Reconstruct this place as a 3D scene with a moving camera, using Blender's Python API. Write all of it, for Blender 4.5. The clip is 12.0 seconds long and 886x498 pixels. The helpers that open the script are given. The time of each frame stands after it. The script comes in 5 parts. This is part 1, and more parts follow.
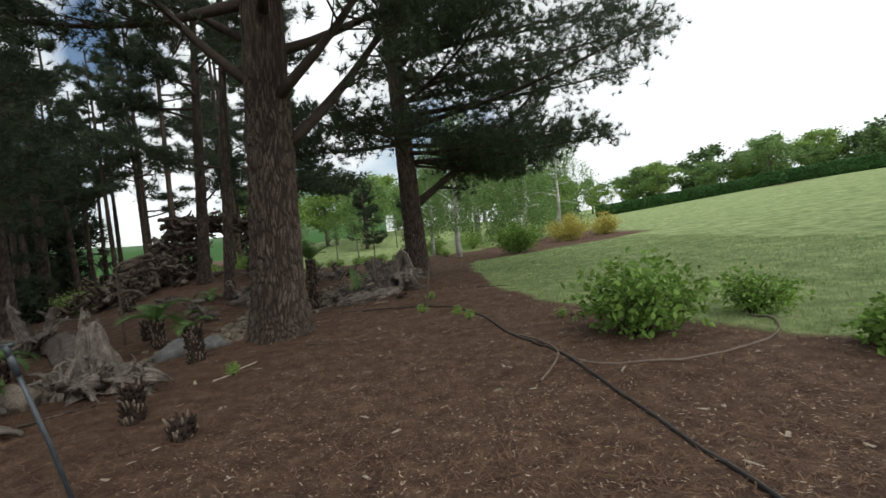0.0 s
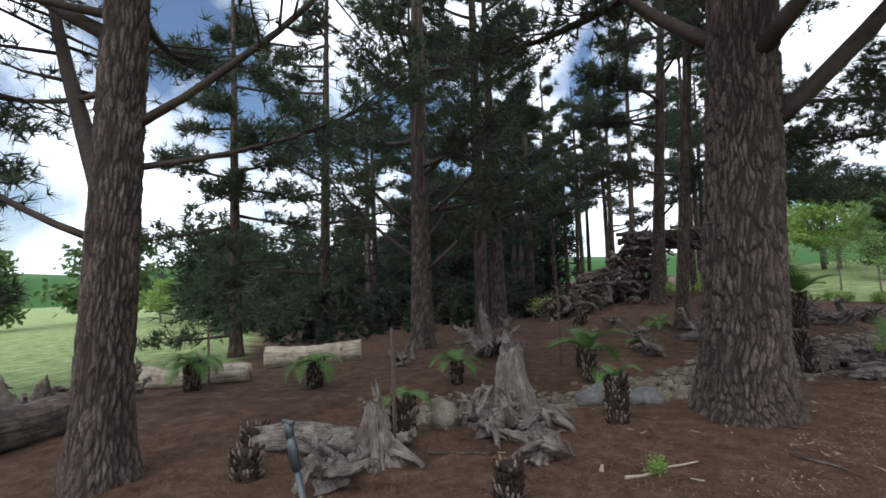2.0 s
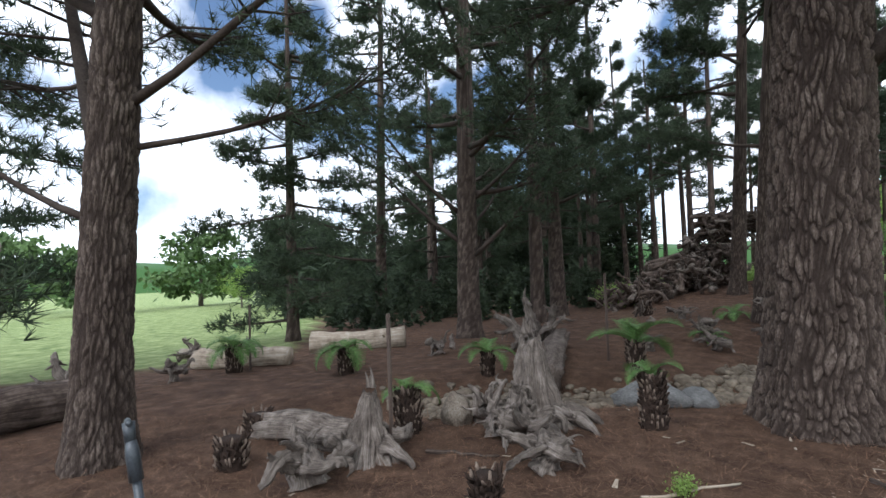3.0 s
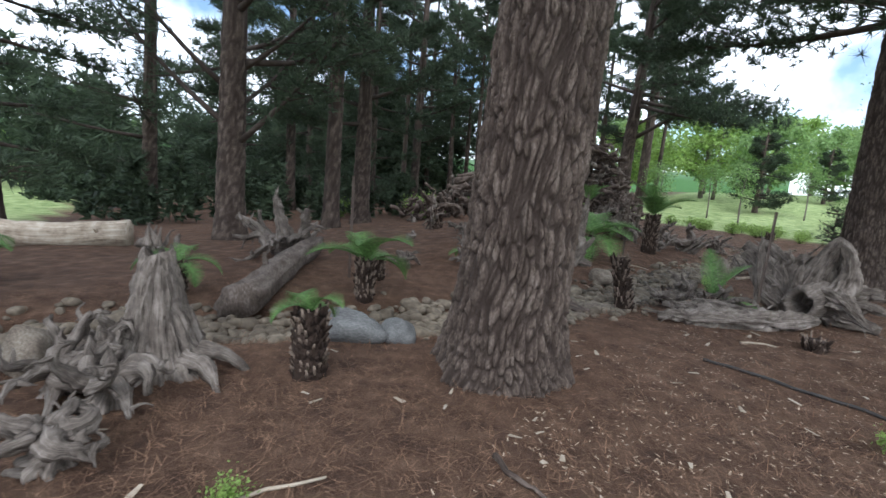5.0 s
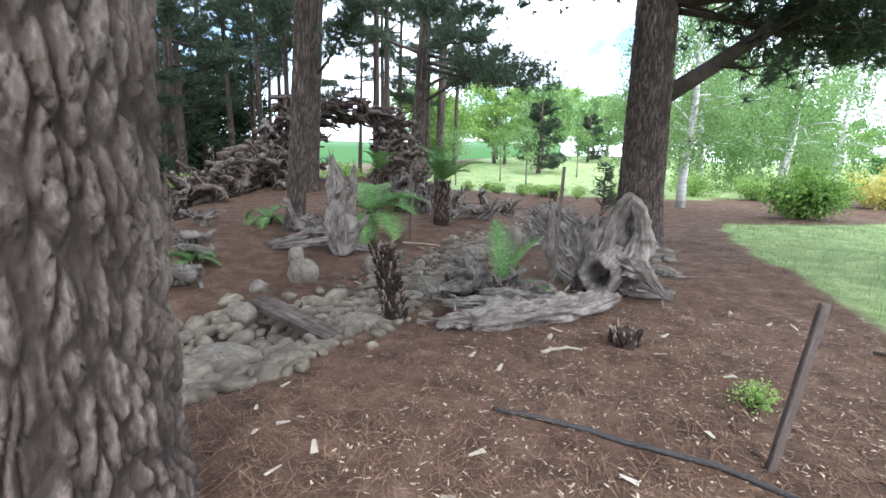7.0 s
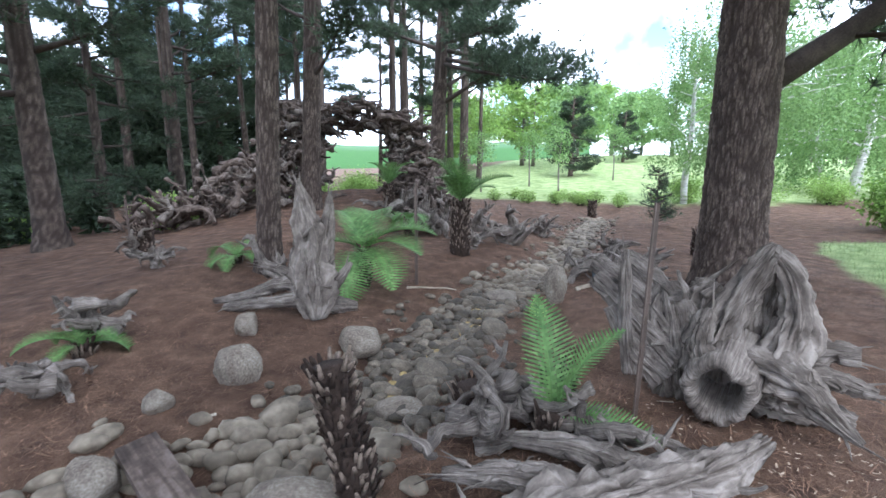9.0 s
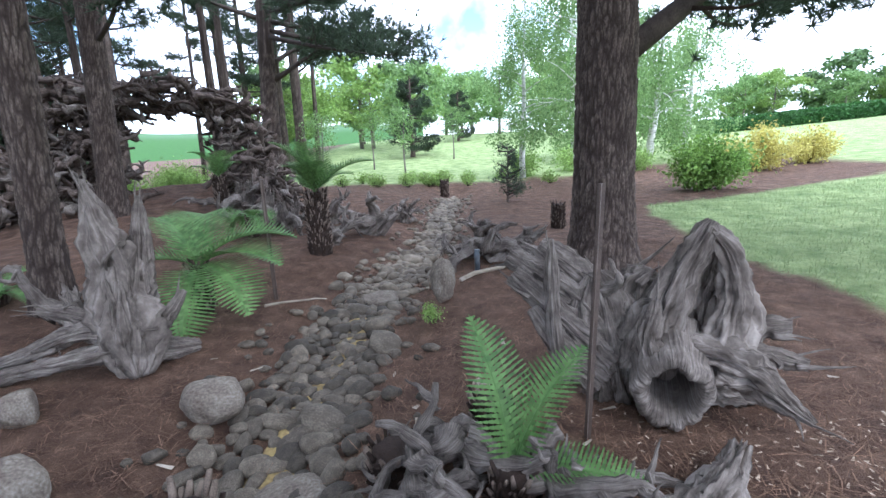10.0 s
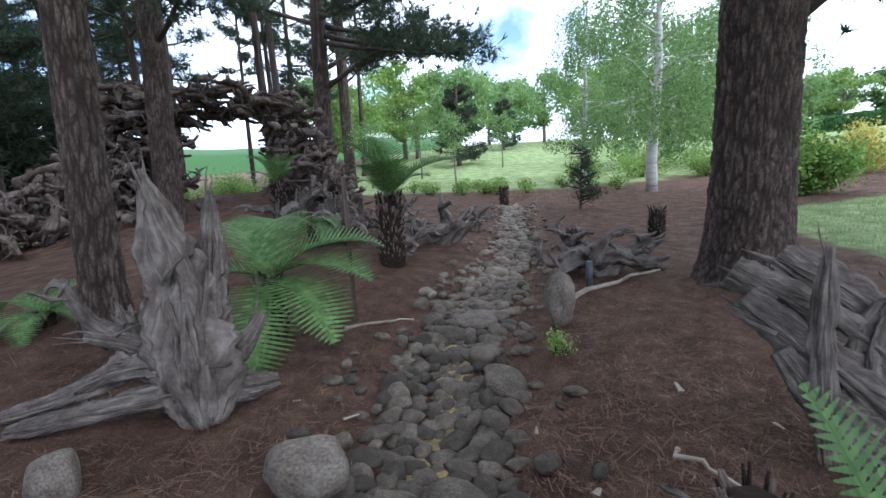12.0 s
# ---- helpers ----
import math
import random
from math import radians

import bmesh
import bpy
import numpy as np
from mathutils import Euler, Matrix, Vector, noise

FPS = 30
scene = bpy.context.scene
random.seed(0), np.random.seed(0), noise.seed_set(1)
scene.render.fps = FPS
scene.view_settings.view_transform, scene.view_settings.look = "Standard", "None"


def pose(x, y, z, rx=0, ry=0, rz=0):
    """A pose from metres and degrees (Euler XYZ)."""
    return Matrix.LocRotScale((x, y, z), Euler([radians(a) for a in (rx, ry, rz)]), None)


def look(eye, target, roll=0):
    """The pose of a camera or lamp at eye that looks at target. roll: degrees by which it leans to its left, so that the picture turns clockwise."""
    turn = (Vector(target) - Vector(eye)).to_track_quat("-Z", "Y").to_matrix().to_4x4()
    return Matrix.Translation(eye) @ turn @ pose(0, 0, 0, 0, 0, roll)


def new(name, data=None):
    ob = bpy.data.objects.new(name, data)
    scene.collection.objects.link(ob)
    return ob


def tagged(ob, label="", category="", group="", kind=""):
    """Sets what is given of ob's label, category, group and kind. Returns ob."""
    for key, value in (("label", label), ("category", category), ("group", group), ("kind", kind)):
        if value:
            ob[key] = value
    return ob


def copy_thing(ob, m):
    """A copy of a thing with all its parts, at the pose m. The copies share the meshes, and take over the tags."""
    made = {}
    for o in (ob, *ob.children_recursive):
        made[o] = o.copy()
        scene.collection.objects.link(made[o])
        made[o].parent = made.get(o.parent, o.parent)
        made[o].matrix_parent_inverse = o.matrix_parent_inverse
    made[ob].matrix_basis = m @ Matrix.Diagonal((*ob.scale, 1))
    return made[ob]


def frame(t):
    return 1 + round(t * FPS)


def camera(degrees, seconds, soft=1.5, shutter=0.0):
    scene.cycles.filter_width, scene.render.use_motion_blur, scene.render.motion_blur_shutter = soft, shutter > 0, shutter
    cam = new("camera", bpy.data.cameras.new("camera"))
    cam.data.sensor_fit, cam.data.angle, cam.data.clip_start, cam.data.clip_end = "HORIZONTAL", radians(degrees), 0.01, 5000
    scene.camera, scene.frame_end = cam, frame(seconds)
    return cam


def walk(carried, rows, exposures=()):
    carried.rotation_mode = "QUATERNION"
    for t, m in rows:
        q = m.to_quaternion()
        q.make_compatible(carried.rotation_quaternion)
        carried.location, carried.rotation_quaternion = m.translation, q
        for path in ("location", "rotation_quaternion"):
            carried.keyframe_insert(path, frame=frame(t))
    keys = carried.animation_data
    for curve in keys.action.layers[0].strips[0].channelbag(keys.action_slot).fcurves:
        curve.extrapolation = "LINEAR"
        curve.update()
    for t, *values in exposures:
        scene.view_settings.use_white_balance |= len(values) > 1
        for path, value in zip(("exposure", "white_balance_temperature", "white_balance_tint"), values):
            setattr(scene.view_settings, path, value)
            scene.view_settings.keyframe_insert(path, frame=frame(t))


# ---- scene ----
cam = camera(87.0, 12.0, soft=1.5, shutter=0.12)
ROWS = [
    (0.0, -0.040, 0.015, 1.550, 87.80, 6.10, -1.80),
    (0.5, -0.149, 0.563, 1.623, 85.71, 7.82, 9.57),
    (1.0, -0.139, 1.168, 1.702, 86.54, 7.31, 30.59),
    (1.5, -0.508, 1.690, 1.672, 91.19, 2.97, 41.03),
    (2.0, -0.663, 2.126, 1.715, 93.60, 2.09, 51.21),
    (2.5, -0.609, 2.592, 1.692, 94.31, 0.98, 58.09),
    (2.7, -0.634, 2.733, 1.651, 93.76, 2.23, 58.76),
    (4.3, -0.740, 4.300, 1.596, 85.67, -4.70, 66.42),
    (4.5, -0.720, 4.500, 1.602, 85.15, -5.26, 58.10),
    (5.0, -0.805, 5.133, 1.576, 81.02, -4.36, 41.29),
    (5.5, -0.718, 5.691, 1.528, 81.14, -4.83, 38.23),
    (6.0, -0.851, 6.176, 1.495, 81.97, -1.73, 32.68),
    (6.5, -1.171, 6.995, 1.500, 78.68, -3.62, 17.68),
    (6.7, -1.134, 7.224, 1.467, 79.11, -2.62, 17.97),
    (8.3, -1.341, 9.011, 1.567, 76.74, 0.88, 23.75),
    (8.5, -1.391, 9.179, 1.630, 76.34, 1.65, 25.83),
    (9.0, -1.691, 9.638, 1.675, 79.38, -0.06, 22.04),
    (9.5, -2.014, 10.024, 1.670, 81.72, 1.34, 6.02),
    (10.0, -2.216, 10.414, 1.661, 77.00, 2.25, 2.59),
    (10.5, -2.391, 10.567, 1.651, 79.35, 0.74, 3.91),
    (11.0, -2.623, 10.697, 1.666, 79.68, 0.53, -0.24),
    (11.5, -2.815, 10.985, 1.586, 79.04, 3.10, 2.68),
    (12.0, -2.977, 11.267, 1.487, 78.57, 3.13, 7.05),
]
EXPOSURES = [(0.0, -0.6, 6450, 6), (1.5, -0.5, 6100, 8), (2.5, 0.05, 5900, 10), (4.5, 0.1, 5800, 9), (5.5, 0.95, 5650, 8), (6.5, 1.28, 5550, 8), (8.5, 1.32, 5450, 9), (9.5, 1.28, 5250, 12), (10.5, 0.93, 5250, 13), (12.0, 0.55, 5300, 12)]
walk(cam, [(t, pose(x, y, z, rx, ry, rz)) for t, x, y, z, rx, ry, rz in ROWS], EXPOSURES)

# ---- light: a bright, mostly clouded sky ----
SUN_AZ, SUN_EL = 150.0, 48.0          # degrees: compass from +Y towards +X, and height
world = bpy.data.worlds.new("sky")
scene.world = world
world.use_nodes = True
wn, wl = world.node_tree.nodes, world.node_tree.links
sky = wn.new("ShaderNodeTexSky")
sky.sky_type, sky.sun_disc = "NISHITA", False
sky.sun_elevation, sky.sun_rotation = radians(SUN_EL), radians(SUN_AZ)
cloud_at, cloud, edge, over = wn.new("ShaderNodeTexCoord"), wn.new("ShaderNodeTexNoise"), wn.new("ShaderNodeValToRGB"), wn.new("ShaderNodeMix")
cloud.inputs["Scale"].default_value, cloud.inputs["Detail"].default_value = 2.2, 7.0
edge.color_ramp.elements[0].position, edge.color_ramp.elements[1].position = 0.36, 0.46
over.data_type = "RGBA"
over.inputs["B"].default_value = (12.0, 12.2, 12.6, 1)
wl.new(cloud_at.outputs["Generated"], cloud.inputs["Vector"])
axis, lean_in = wn.new("ShaderNodeSeparateXYZ"), wn.new("ShaderNodeMath")
lean_in.operation = "MULTIPLY_ADD"
lean_in.inputs[1].default_value = 0.12
wl.new(cloud_at.outputs["Generated"], axis.inputs["Vector"])
wl.new(axis.outputs["X"], lean_in.inputs[0])
wl.new(cloud.outputs["Fac"], lean_in.inputs[2])
wl.new(lean_in.outputs[0], edge.inputs["Fac"])
wl.new(edge.outputs["Color"], over.inputs["Factor"])
wl.new(sky.outputs["Color"], over.inputs["A"])
wl.new(over.outputs["Result"], wn["Background"].inputs["Color"])
wn["Background"].inputs["Strength"].default_value = 0.15
sun = new("sun", bpy.data.lights.new("sun", "SUN"))
sun.data.energy, sun.data.angle, sun.data.color = 1.2, radians(12), (1.0, 0.96, 0.9)
a, e = radians(SUN_AZ), radians(SUN_EL)
sun.matrix_world = look((0, 0, 0), (-math.sin(a) * math.cos(e), -math.cos(a) * math.cos(e), -math.sin(e)))


# ---- materials ----
def material(name, stops, scale=4.0, rough=0.85, bump=0.3, detail=8.0, stretch=(1, 1, 1), per_island=0.0, per_object=0.0, spec=0.3, fine=0.0):
    """A rough natural surface: colour stops over noise at two scales, with relief."""
    m = bpy.data.materials.new(name)
    m.use_nodes = True
    n, l = m.node_tree.nodes, m.node_tree.links
    b = n["Principled BSDF"]
    b.inputs["Roughness"].default_value = rough
    b.inputs["Specular IOR Level"].default_value = spec
    tc, mp = n.new("ShaderNodeTexCoord"), n.new("ShaderNodeMapping")
    mp.inputs["Scale"].default_value = stretch
    l.new(tc.outputs["Object"], mp.inputs["Vector"])
    t1, t2 = n.new("ShaderNodeTexNoise"), n.new("ShaderNodeTexNoise")
    for t, sc in ((t1, scale), (t2, scale * 9)):
        t.inputs["Scale"].default_value, t.inputs["Detail"].default_value = sc, detail
        l.new(mp.outputs["Vector"], t.inputs["Vector"])
    mix = n.new("ShaderNodeMath")
    mix.operation = "MULTIPLY_ADD"
    mix.inputs[1].default_value = 0.5
    half = n.new("ShaderNodeMath")
    half.operation = "MULTIPLY"
    half.inputs[1].default_value = 0.5
    l.new(t2.outputs["Fac"], half.inputs[0])
    l.new(t1.outputs["Fac"], mix.inputs[0])
    l.new(half.outputs[0], mix.inputs[2])
    ramp = n.new("ShaderNodeValToRGB")
    el = ramp.color_ramp.elements
    el[0].position, el[1].position = 0.32, 0.68
    el[0].color, el[1].color = (*stops[0], 1), (*stops[-1], 1)
    for k, c in enumerate(stops[1:-1]):
        el.new(0.32 + 0.36 * (k + 1) / (len(stops) - 1)).color = (*c, 1)
    l.new(mix.outputs[0], ramp.inputs["Fac"])
    out = ramp.outputs["Color"]
    if per_island or per_object:
        src = n.new("ShaderNodeNewGeometry").outputs["Random Per Island"] if per_island else n.new("ShaderNodeObjectInfo").outputs["Random"]
        k = per_island or per_object
        mr = n.new("ShaderNodeMapRange")
        mr.inputs["To Min"].default_value, mr.inputs["To Max"].default_value = 1 - k, 1 + k
        l.new(src, mr.inputs["Value"])
        mul = n.new("ShaderNodeVectorMath")
        mul.operation = "SCALE"
        l.new(out, mul.inputs[0])
        l.new(mr.outputs["Result"], mul.inputs["Scale"])
        out = mul.outputs["Vector"]
    l.new(out, b.inputs["Base Color"])
    if bump:
        bp = n.new("ShaderNodeBump")
        bp.inputs["Strength"].default_value, bp.inputs["Distance"].default_value = bump, 0.03
        l.new(mix.outputs[0], bp.inputs["Height"])
        l.new(bp.outputs["Normal"], b.inputs["Normal"])
    return m


def grain_material(name, stops, across=26.0, along=2.2, rough=0.9, bump=0.6):
    """Wood whose grain, cracks and colour run along the piece."""
    m = material(name, stops, 1.0, rough, 0)
    n, l = m.node_tree.nodes, m.node_tree.links
    uv, mp = n.new("ShaderNodeUVMap"), n.new("ShaderNodeMapping")
    uv.uv_map = "grain"
    mp.inputs["Scale"].default_value = (across, along, 1)
    l.new(uv.outputs["UV"], mp.inputs["Vector"])
    t = n.new("ShaderNodeTexNoise")
    t.inputs["Scale"].default_value, t.inputs["Detail"].default_value, t.inputs["Distortion"].default_value = 1.0, 7.0, 0.6
    l.new(mp.outputs["Vector"], t.inputs["Vector"])
    spots = n.new("ShaderNodeTexNoise")
    spots.inputs["Scale"].default_value, spots.inputs["Detail"].default_value, spots.inputs["Roughness"].default_value = 5.0, 10.0, 0.68
    l.new(n["Texture Coordinate"].outputs["Object"], spots.inputs["Vector"])
    add = n.new("ShaderNodeMath")
    add.operation = "MULTIPLY_ADD"
    add.inputs[1].default_value = 0.5
    sc = n.new("ShaderNodeMath")
    sc.operation = "MULTIPLY_ADD"
    sc.inputs[1].default_value, sc.inputs[2].default_value = 0.75, -0.12
    l.new(spots.outputs["Fac"], sc.inputs[0])
    l.new(t.outputs["Fac"], add.inputs[0])
    l.new(sc.outputs[0], add.inputs[2])
    l.new(add.outputs[0], n["Color Ramp"].inputs["Fac"])
    bp = n.new("ShaderNodeBump")
    bp.inputs["Strength"].default_value, bp.inputs["Distance"].default_value = bump, 0.02
    l.new(t.outputs["Fac"], bp.inputs["Height"])
    l.new(bp.outputs["Normal"], n["Principled BSDF"].inputs["Normal"])
    return m


def leaf_material(name, stops, vary=0.4, glow=0.35):
    """Leaves that let some light through."""
    m = material(name, stops, 2.0, 0.55, 0, per_island=vary, spec=0.25)
    n, l = m.node_tree.nodes, m.node_tree.links
    b, out = n["Principled BSDF"], n["Material Output"]
    tr, mix = n.new("ShaderNodeBsdfTranslucent"), n.new("ShaderNodeMixShader")
    l.new(b.inputs["Base Color"].links[0].from_socket, tr.inputs["Color"])
    mix.inputs["Fac"].default_value = glow
    l.new(b.outputs["BSDF"], mix.inputs[1])
    l.new(tr.outputs["BSDF"], mix.inputs[2])
    l.new(mix.outputs["Shader"], out.inputs["Surface"])
    return m


LOGBARK = material("log_bark", [(0.04, 0.029, 0.023), (0.11, 0.086, 0.07), (0.22, 0.185, 0.16)], 5.0, 0.95, 0.9, stretch=(1, 1, 0.6))


def plated_bark():
    """Grey weathered plates over the darker red-brown inner bark, with crack shade painted in."""
    m = material("plated_bark", [(0.045, 0.032, 0.025), (0.1, 0.075, 0.06), (0.215, 0.173, 0.143)], 8.0, 0.95, 0.9, stretch=(1, 1, 0.4))
    n, l = m.node_tree.nodes, m.node_tree.links
    at, mix = n.new("ShaderNodeAttribute"), n.new("ShaderNodeMix")
    at.attribute_name, mix.data_type = "plate", "RGBA"
    # crack colour: dark inner bark, deepened to stand in for shade in the furrows
    mix.inputs["A"].default_value = (0.026, 0.017, 0.013, 1)
    l.new(at.outputs["Fac"], mix.inputs["Factor"])
    l.new(n["Color Ramp"].outputs["Color"], mix.inputs["B"])
    l.new(mix.outputs["Result"], n["Principled BSDF"].inputs["Base Color"])
    return m


BARK = plated_bark()
TWIG = material("twig_bark", [(0.03, 0.022, 0.018), (0.09, 0.07, 0.056)], 6.0, 0.9, 0.3)
NEEDLE = leaf_material("pine_needles", [(0.034, 0.054, 0.032), (0.084, 0.112, 0.062)], 0.45, 0.3)
DRIFT = grain_material("weathered_driftwood", [(0.045, 0.035, 0.028), (0.155, 0.128, 0.107), (0.31, 0.268, 0.232)], 80.0, 6.0, 0.92, 1.0)
DARKWOOD = grain_material("dark_rootwood", [(0.02, 0.014, 0.011), (0.075, 0.054, 0.042), (0.18, 0.142, 0.118)])
PALEWOOD = grain_material("pale_logwood", [(0.16, 0.12, 0.085), (0.36, 0.3, 0.23), (0.5, 0.44, 0.36)], 18.0, 1.6)
FIBRE = material("fern_fibre", [(0.018, 0.011, 0.008), (0.06, 0.038, 0.027)], 20.0, 0.95, 0.8)
STUBTIP = material("stub_ends", [(0.07, 0.05, 0.038), (0.26, 0.2, 0.155)], 30.0, 0.9, 0.2)
FERN = leaf_material("fern_green", [(0.06, 0.13, 0.034), (0.16, 0.26, 0.08)], 0.3, 0.3)
STONE = material("creek_stone", [(0.038, 0.03, 0.022), (0.092, 0.074, 0.054), (0.19, 0.158, 0.118)], 1.3, 0.8, 0.45, per_object=0.5)
BOULDER = material("lichen_boulder", [(0.075, 0.055, 0.042), (0.165, 0.135, 0.105), (0.29, 0.26, 0.215)], 1.2, 0.9, 0.6)
BLUESTONE = material("grey_stone", [(0.07, 0.069, 0.068), (0.135, 0.134, 0.13), (0.22, 0.218, 0.21)], 1.4, 0.85, 0.5)
SAND = material("creek_sand", [(0.11, 0.075, 0.035), (0.28, 0.2, 0.08), (0.44, 0.33, 0.14)], 3.0, 0.95, 0.6)
RUST = material("rusty_steel", [(0.05, 0.035, 0.028), (0.12, 0.085, 0.065)], 12.0, 0.6, 0.3, spec=0.5)
GALV = material("galvanised_pipe", [(0.02, 0.024, 0.028), (0.07, 0.083, 0.096)], 14.0, 0.4, 0.1, spec=0.6)
RUBBER = material("black_polypipe", [(0.02, 0.018, 0.017), (0.055, 0.047, 0.042)], 8.0, 0.6, 0.1)
TANHOSE = material("dusty_polypipe", [(0.09, 0.065, 0.05), (0.2, 0.15, 0.115)], 8.0, 0.8, 0.1)
BIRCH = material("birch_bark", [(0.12, 0.1, 0.09), (0.6, 0.58, 0.54), (0.75, 0.73, 0.7)], 2.5, 0.8, 0.3, stretch=(0.6, 0.6, 3))
GREYBARK = material("grey_bark", [(0.1, 0.085, 0.07), (0.24, 0.21, 0.18)], 5.0, 0.9, 0.3)
# birch, lime and dark leaves are paled: haze over far trees put into colour
BIRCHLEAF = leaf_material("birch_leaves", [(0.14, 0.24, 0.075), (0.27, 0.39, 0.15)], 0.35, 0.45)
LIMELEAF = leaf_material("lime_leaves", [(0.2, 0.32, 0.07), (0.34, 0.46, 0.14)], 0.35, 0.45)
YELLOWLEAF = leaf_material("yellow_leaves", [(0.4, 0.36, 0.08), (0.6, 0.54, 0.16)], 0.3, 0.4)
DARKLEAF = leaf_material("dark_leaves", [(0.08, 0.14, 0.05), (0.16, 0.24, 0.09)], 0.4, 0.25)
BUSHLEAF = leaf_material("glossy_bush_leaves", [(0.09, 0.18, 0.03), (0.24, 0.36, 0.08)], 0.45, 0.35)
HEDGE = leaf_material("hedge_leaves", [(0.035, 0.1, 0.025), (0.07, 0.16, 0.04)], 0.35, 0.2)
GRASS = leaf_material("grass_blades", [(0.15, 0.22, 0.07), (0.31, 0.38, 0.18)], 0.4, 0.4)
CHIP = material("wood_chips", [(0.22, 0.15, 0.1), (0.48, 0.38, 0.28)], 9.0, 0.9, 0, per_island=0.4)
LITTER = material("fallen_needles", [(0.07, 0.036, 0.022), (0.24, 0.145, 0.09)], 9.0, 0.9, 0, per_island=0.5)


# ---- ground ----
def smooth(a, b, v):
    t = min(max((v - a) / (b - a), 0.0), 1.0)
    return t * t * (3 - 2 * t)


def creek_x(y):
    """The middle line of the dry creek bed."""
    return -3.4 + 0.55 * smooth(15.0, 19.0, y) - 0.5 * (1 - smooth(10.5, 12.5, y)) - 2.4 * (1 - smooth(5.0, 10.5, y)) + 0.15 * smooth(20, 26, y)


def lawn_x(y):
    """The edge of the hillside lawn."""
    return 1.5 + 0.17 * max(0.0, 11.3 - y) ** 1.45 + 0.06 * max(0.0, y - 18.5) ** 1.8


def turf(x, y):
    """1 on grass, 0 on mulch."""
    wob = 0.22 * noise.noise((x * 0.9, y * 0.9, 7.0)) + 0.1 * noise.noise((x * 3.0, y * 3.0, 2.0))
    back = 21.8 + 0.45 * (x - 3.0)
    hill = min(x - lawn_x(y), max(back - y, (x - 13.0) * 1.5)) + wob
    far = min(y - (29.5 + 0.55 * max(0.0, x - 2.0) + 0.12 * abs(x + 4.0)), x + 17.0) + wob * 2
    meadow = -13.5 - x - 3.0 * max(0.0, y - 5.5) + wob * 3
    return max(smooth(-0.12, 0.12, hill), smooth(-0.3, 0.3, far), smooth(-0.6, 0.6, meadow))


def height(x, y):
    z = -1.0 * smooth(-4.0, -26.0, x) - 0.02 * max(0.0, -x - 26)
    z += 3.8 * smooth(0.5, 66.0, x)
    z += 0.95 * math.exp(-((x + 10.5) / 4.0) ** 2 - ((y - 23.0) / 5.0) ** 2)
    z += 2.6 * smooth(28.0, 80.0, y) * (1 - smooth(-18.0, -50.0, x)) * (1 - smooth(4.0, 26.0, x))
    z += 0.28 * math.exp(-((x + 7.8) / 2.2) ** 2 - ((y - 15.5) / 3.0) ** 2)
    d = abs(x - creek_x(y))
    z -= 0.24 * math.exp(-(d / 0.7) ** 2) * smooth(3.0, 6.0, y) * (1 - smooth(26.0, 29.0, y))
    z += 0.05 * noise.noise((x * 0.5, y * 0.5, 0.0)) + 0.03 * noise.noise((x * 1.7, y * 1.7, 4.0)) + (0.018 * noise.noise((x * 3.6, y * 3.6, 9.0)) if -9 < x < 6 and -1 < y < 24 else 0.0)
    return z


def grid_lines(lo, hi, core_lo, core_hi, step):
    """Lines of a grid that is fine in its core and coarser outwards."""
    xs = list(np.arange(core_lo, core_hi + 1e-6, step))
    d, v = step, core_hi
    while v < hi:
        d *= 1.18
        v += d
        xs.append(v)
    d, v = step, core_lo
    while v > lo:
        d *= 1.18
        v -= d
        xs.insert(0, v)
    return xs


def ground_material():
    """Mulch and turf on one sheet, parted by the turf attribute."""
    m = material("ground_cover", [(0.036, 0.0195, 0.0125), (0.08, 0.043, 0.027), (0.142, 0.081, 0.05), (0.24, 0.155, 0.103)], 4.5, 0.95, 1.0, detail=12.0)
    strands = m.node_tree.nodes.new("ShaderNodeTexNoise")
    strands.inputs["Scale"].default_value, strands.inputs["Detail"].default_value, strands.inputs["Distortion"].default_value = 55.0, 6.0, 4.0
    m.node_tree.links.new(m.node_tree.nodes["Texture Coordinate"].outputs["Object"], strands.inputs["Vector"])
    m.node_tree.links.new(strands.outputs["Fac"], m.node_tree.nodes["Math.001"].inputs[0])
    m.node_tree.nodes["Bump"].inputs["Distance"].default_value = 0.05
    n, l = m.node_tree.nodes, m.node_tree.links
    at = n.new("ShaderNodeAttribute")
    at.attribute_name = "turf"
    t1 = n.new("ShaderNodeTexNoise")
    t1.inputs["Scale"].default_value, t1.inputs["Detail"].default_value, t1.inputs["Roughness"].default_value = 1.7, 12.0, 0.75
    l.new(n["Texture Coordinate"].outputs["Object"], t1.inputs["Vector"])
    r = n.new("ShaderNodeValToRGB")
    r.color_ramp.elements[0].position, r.color_ramp.elements[1].position = 0.36, 0.64
    r.color_ramp.elements[0].color, r.color_ramp.elements[1].color = (0.12, 0.19, 0.05, 1), (0.4, 0.46, 0.2, 1)
    l.new(t1.outputs["Fac"], r.inputs["Fac"])
    mix = n.new("ShaderNodeMix")
    mix.data_type = "RGBA"
    l.new(at.outputs["Fac"], mix.inputs["Factor"])
    l.new(n["Color Ramp"].outputs["Color"], mix.inputs["A"])
    l.new(r.outputs["Color"], mix.inputs["B"])
    l.new(mix.outputs["Result"], n["Principled BSDF"].inputs["Base Color"])
    return m


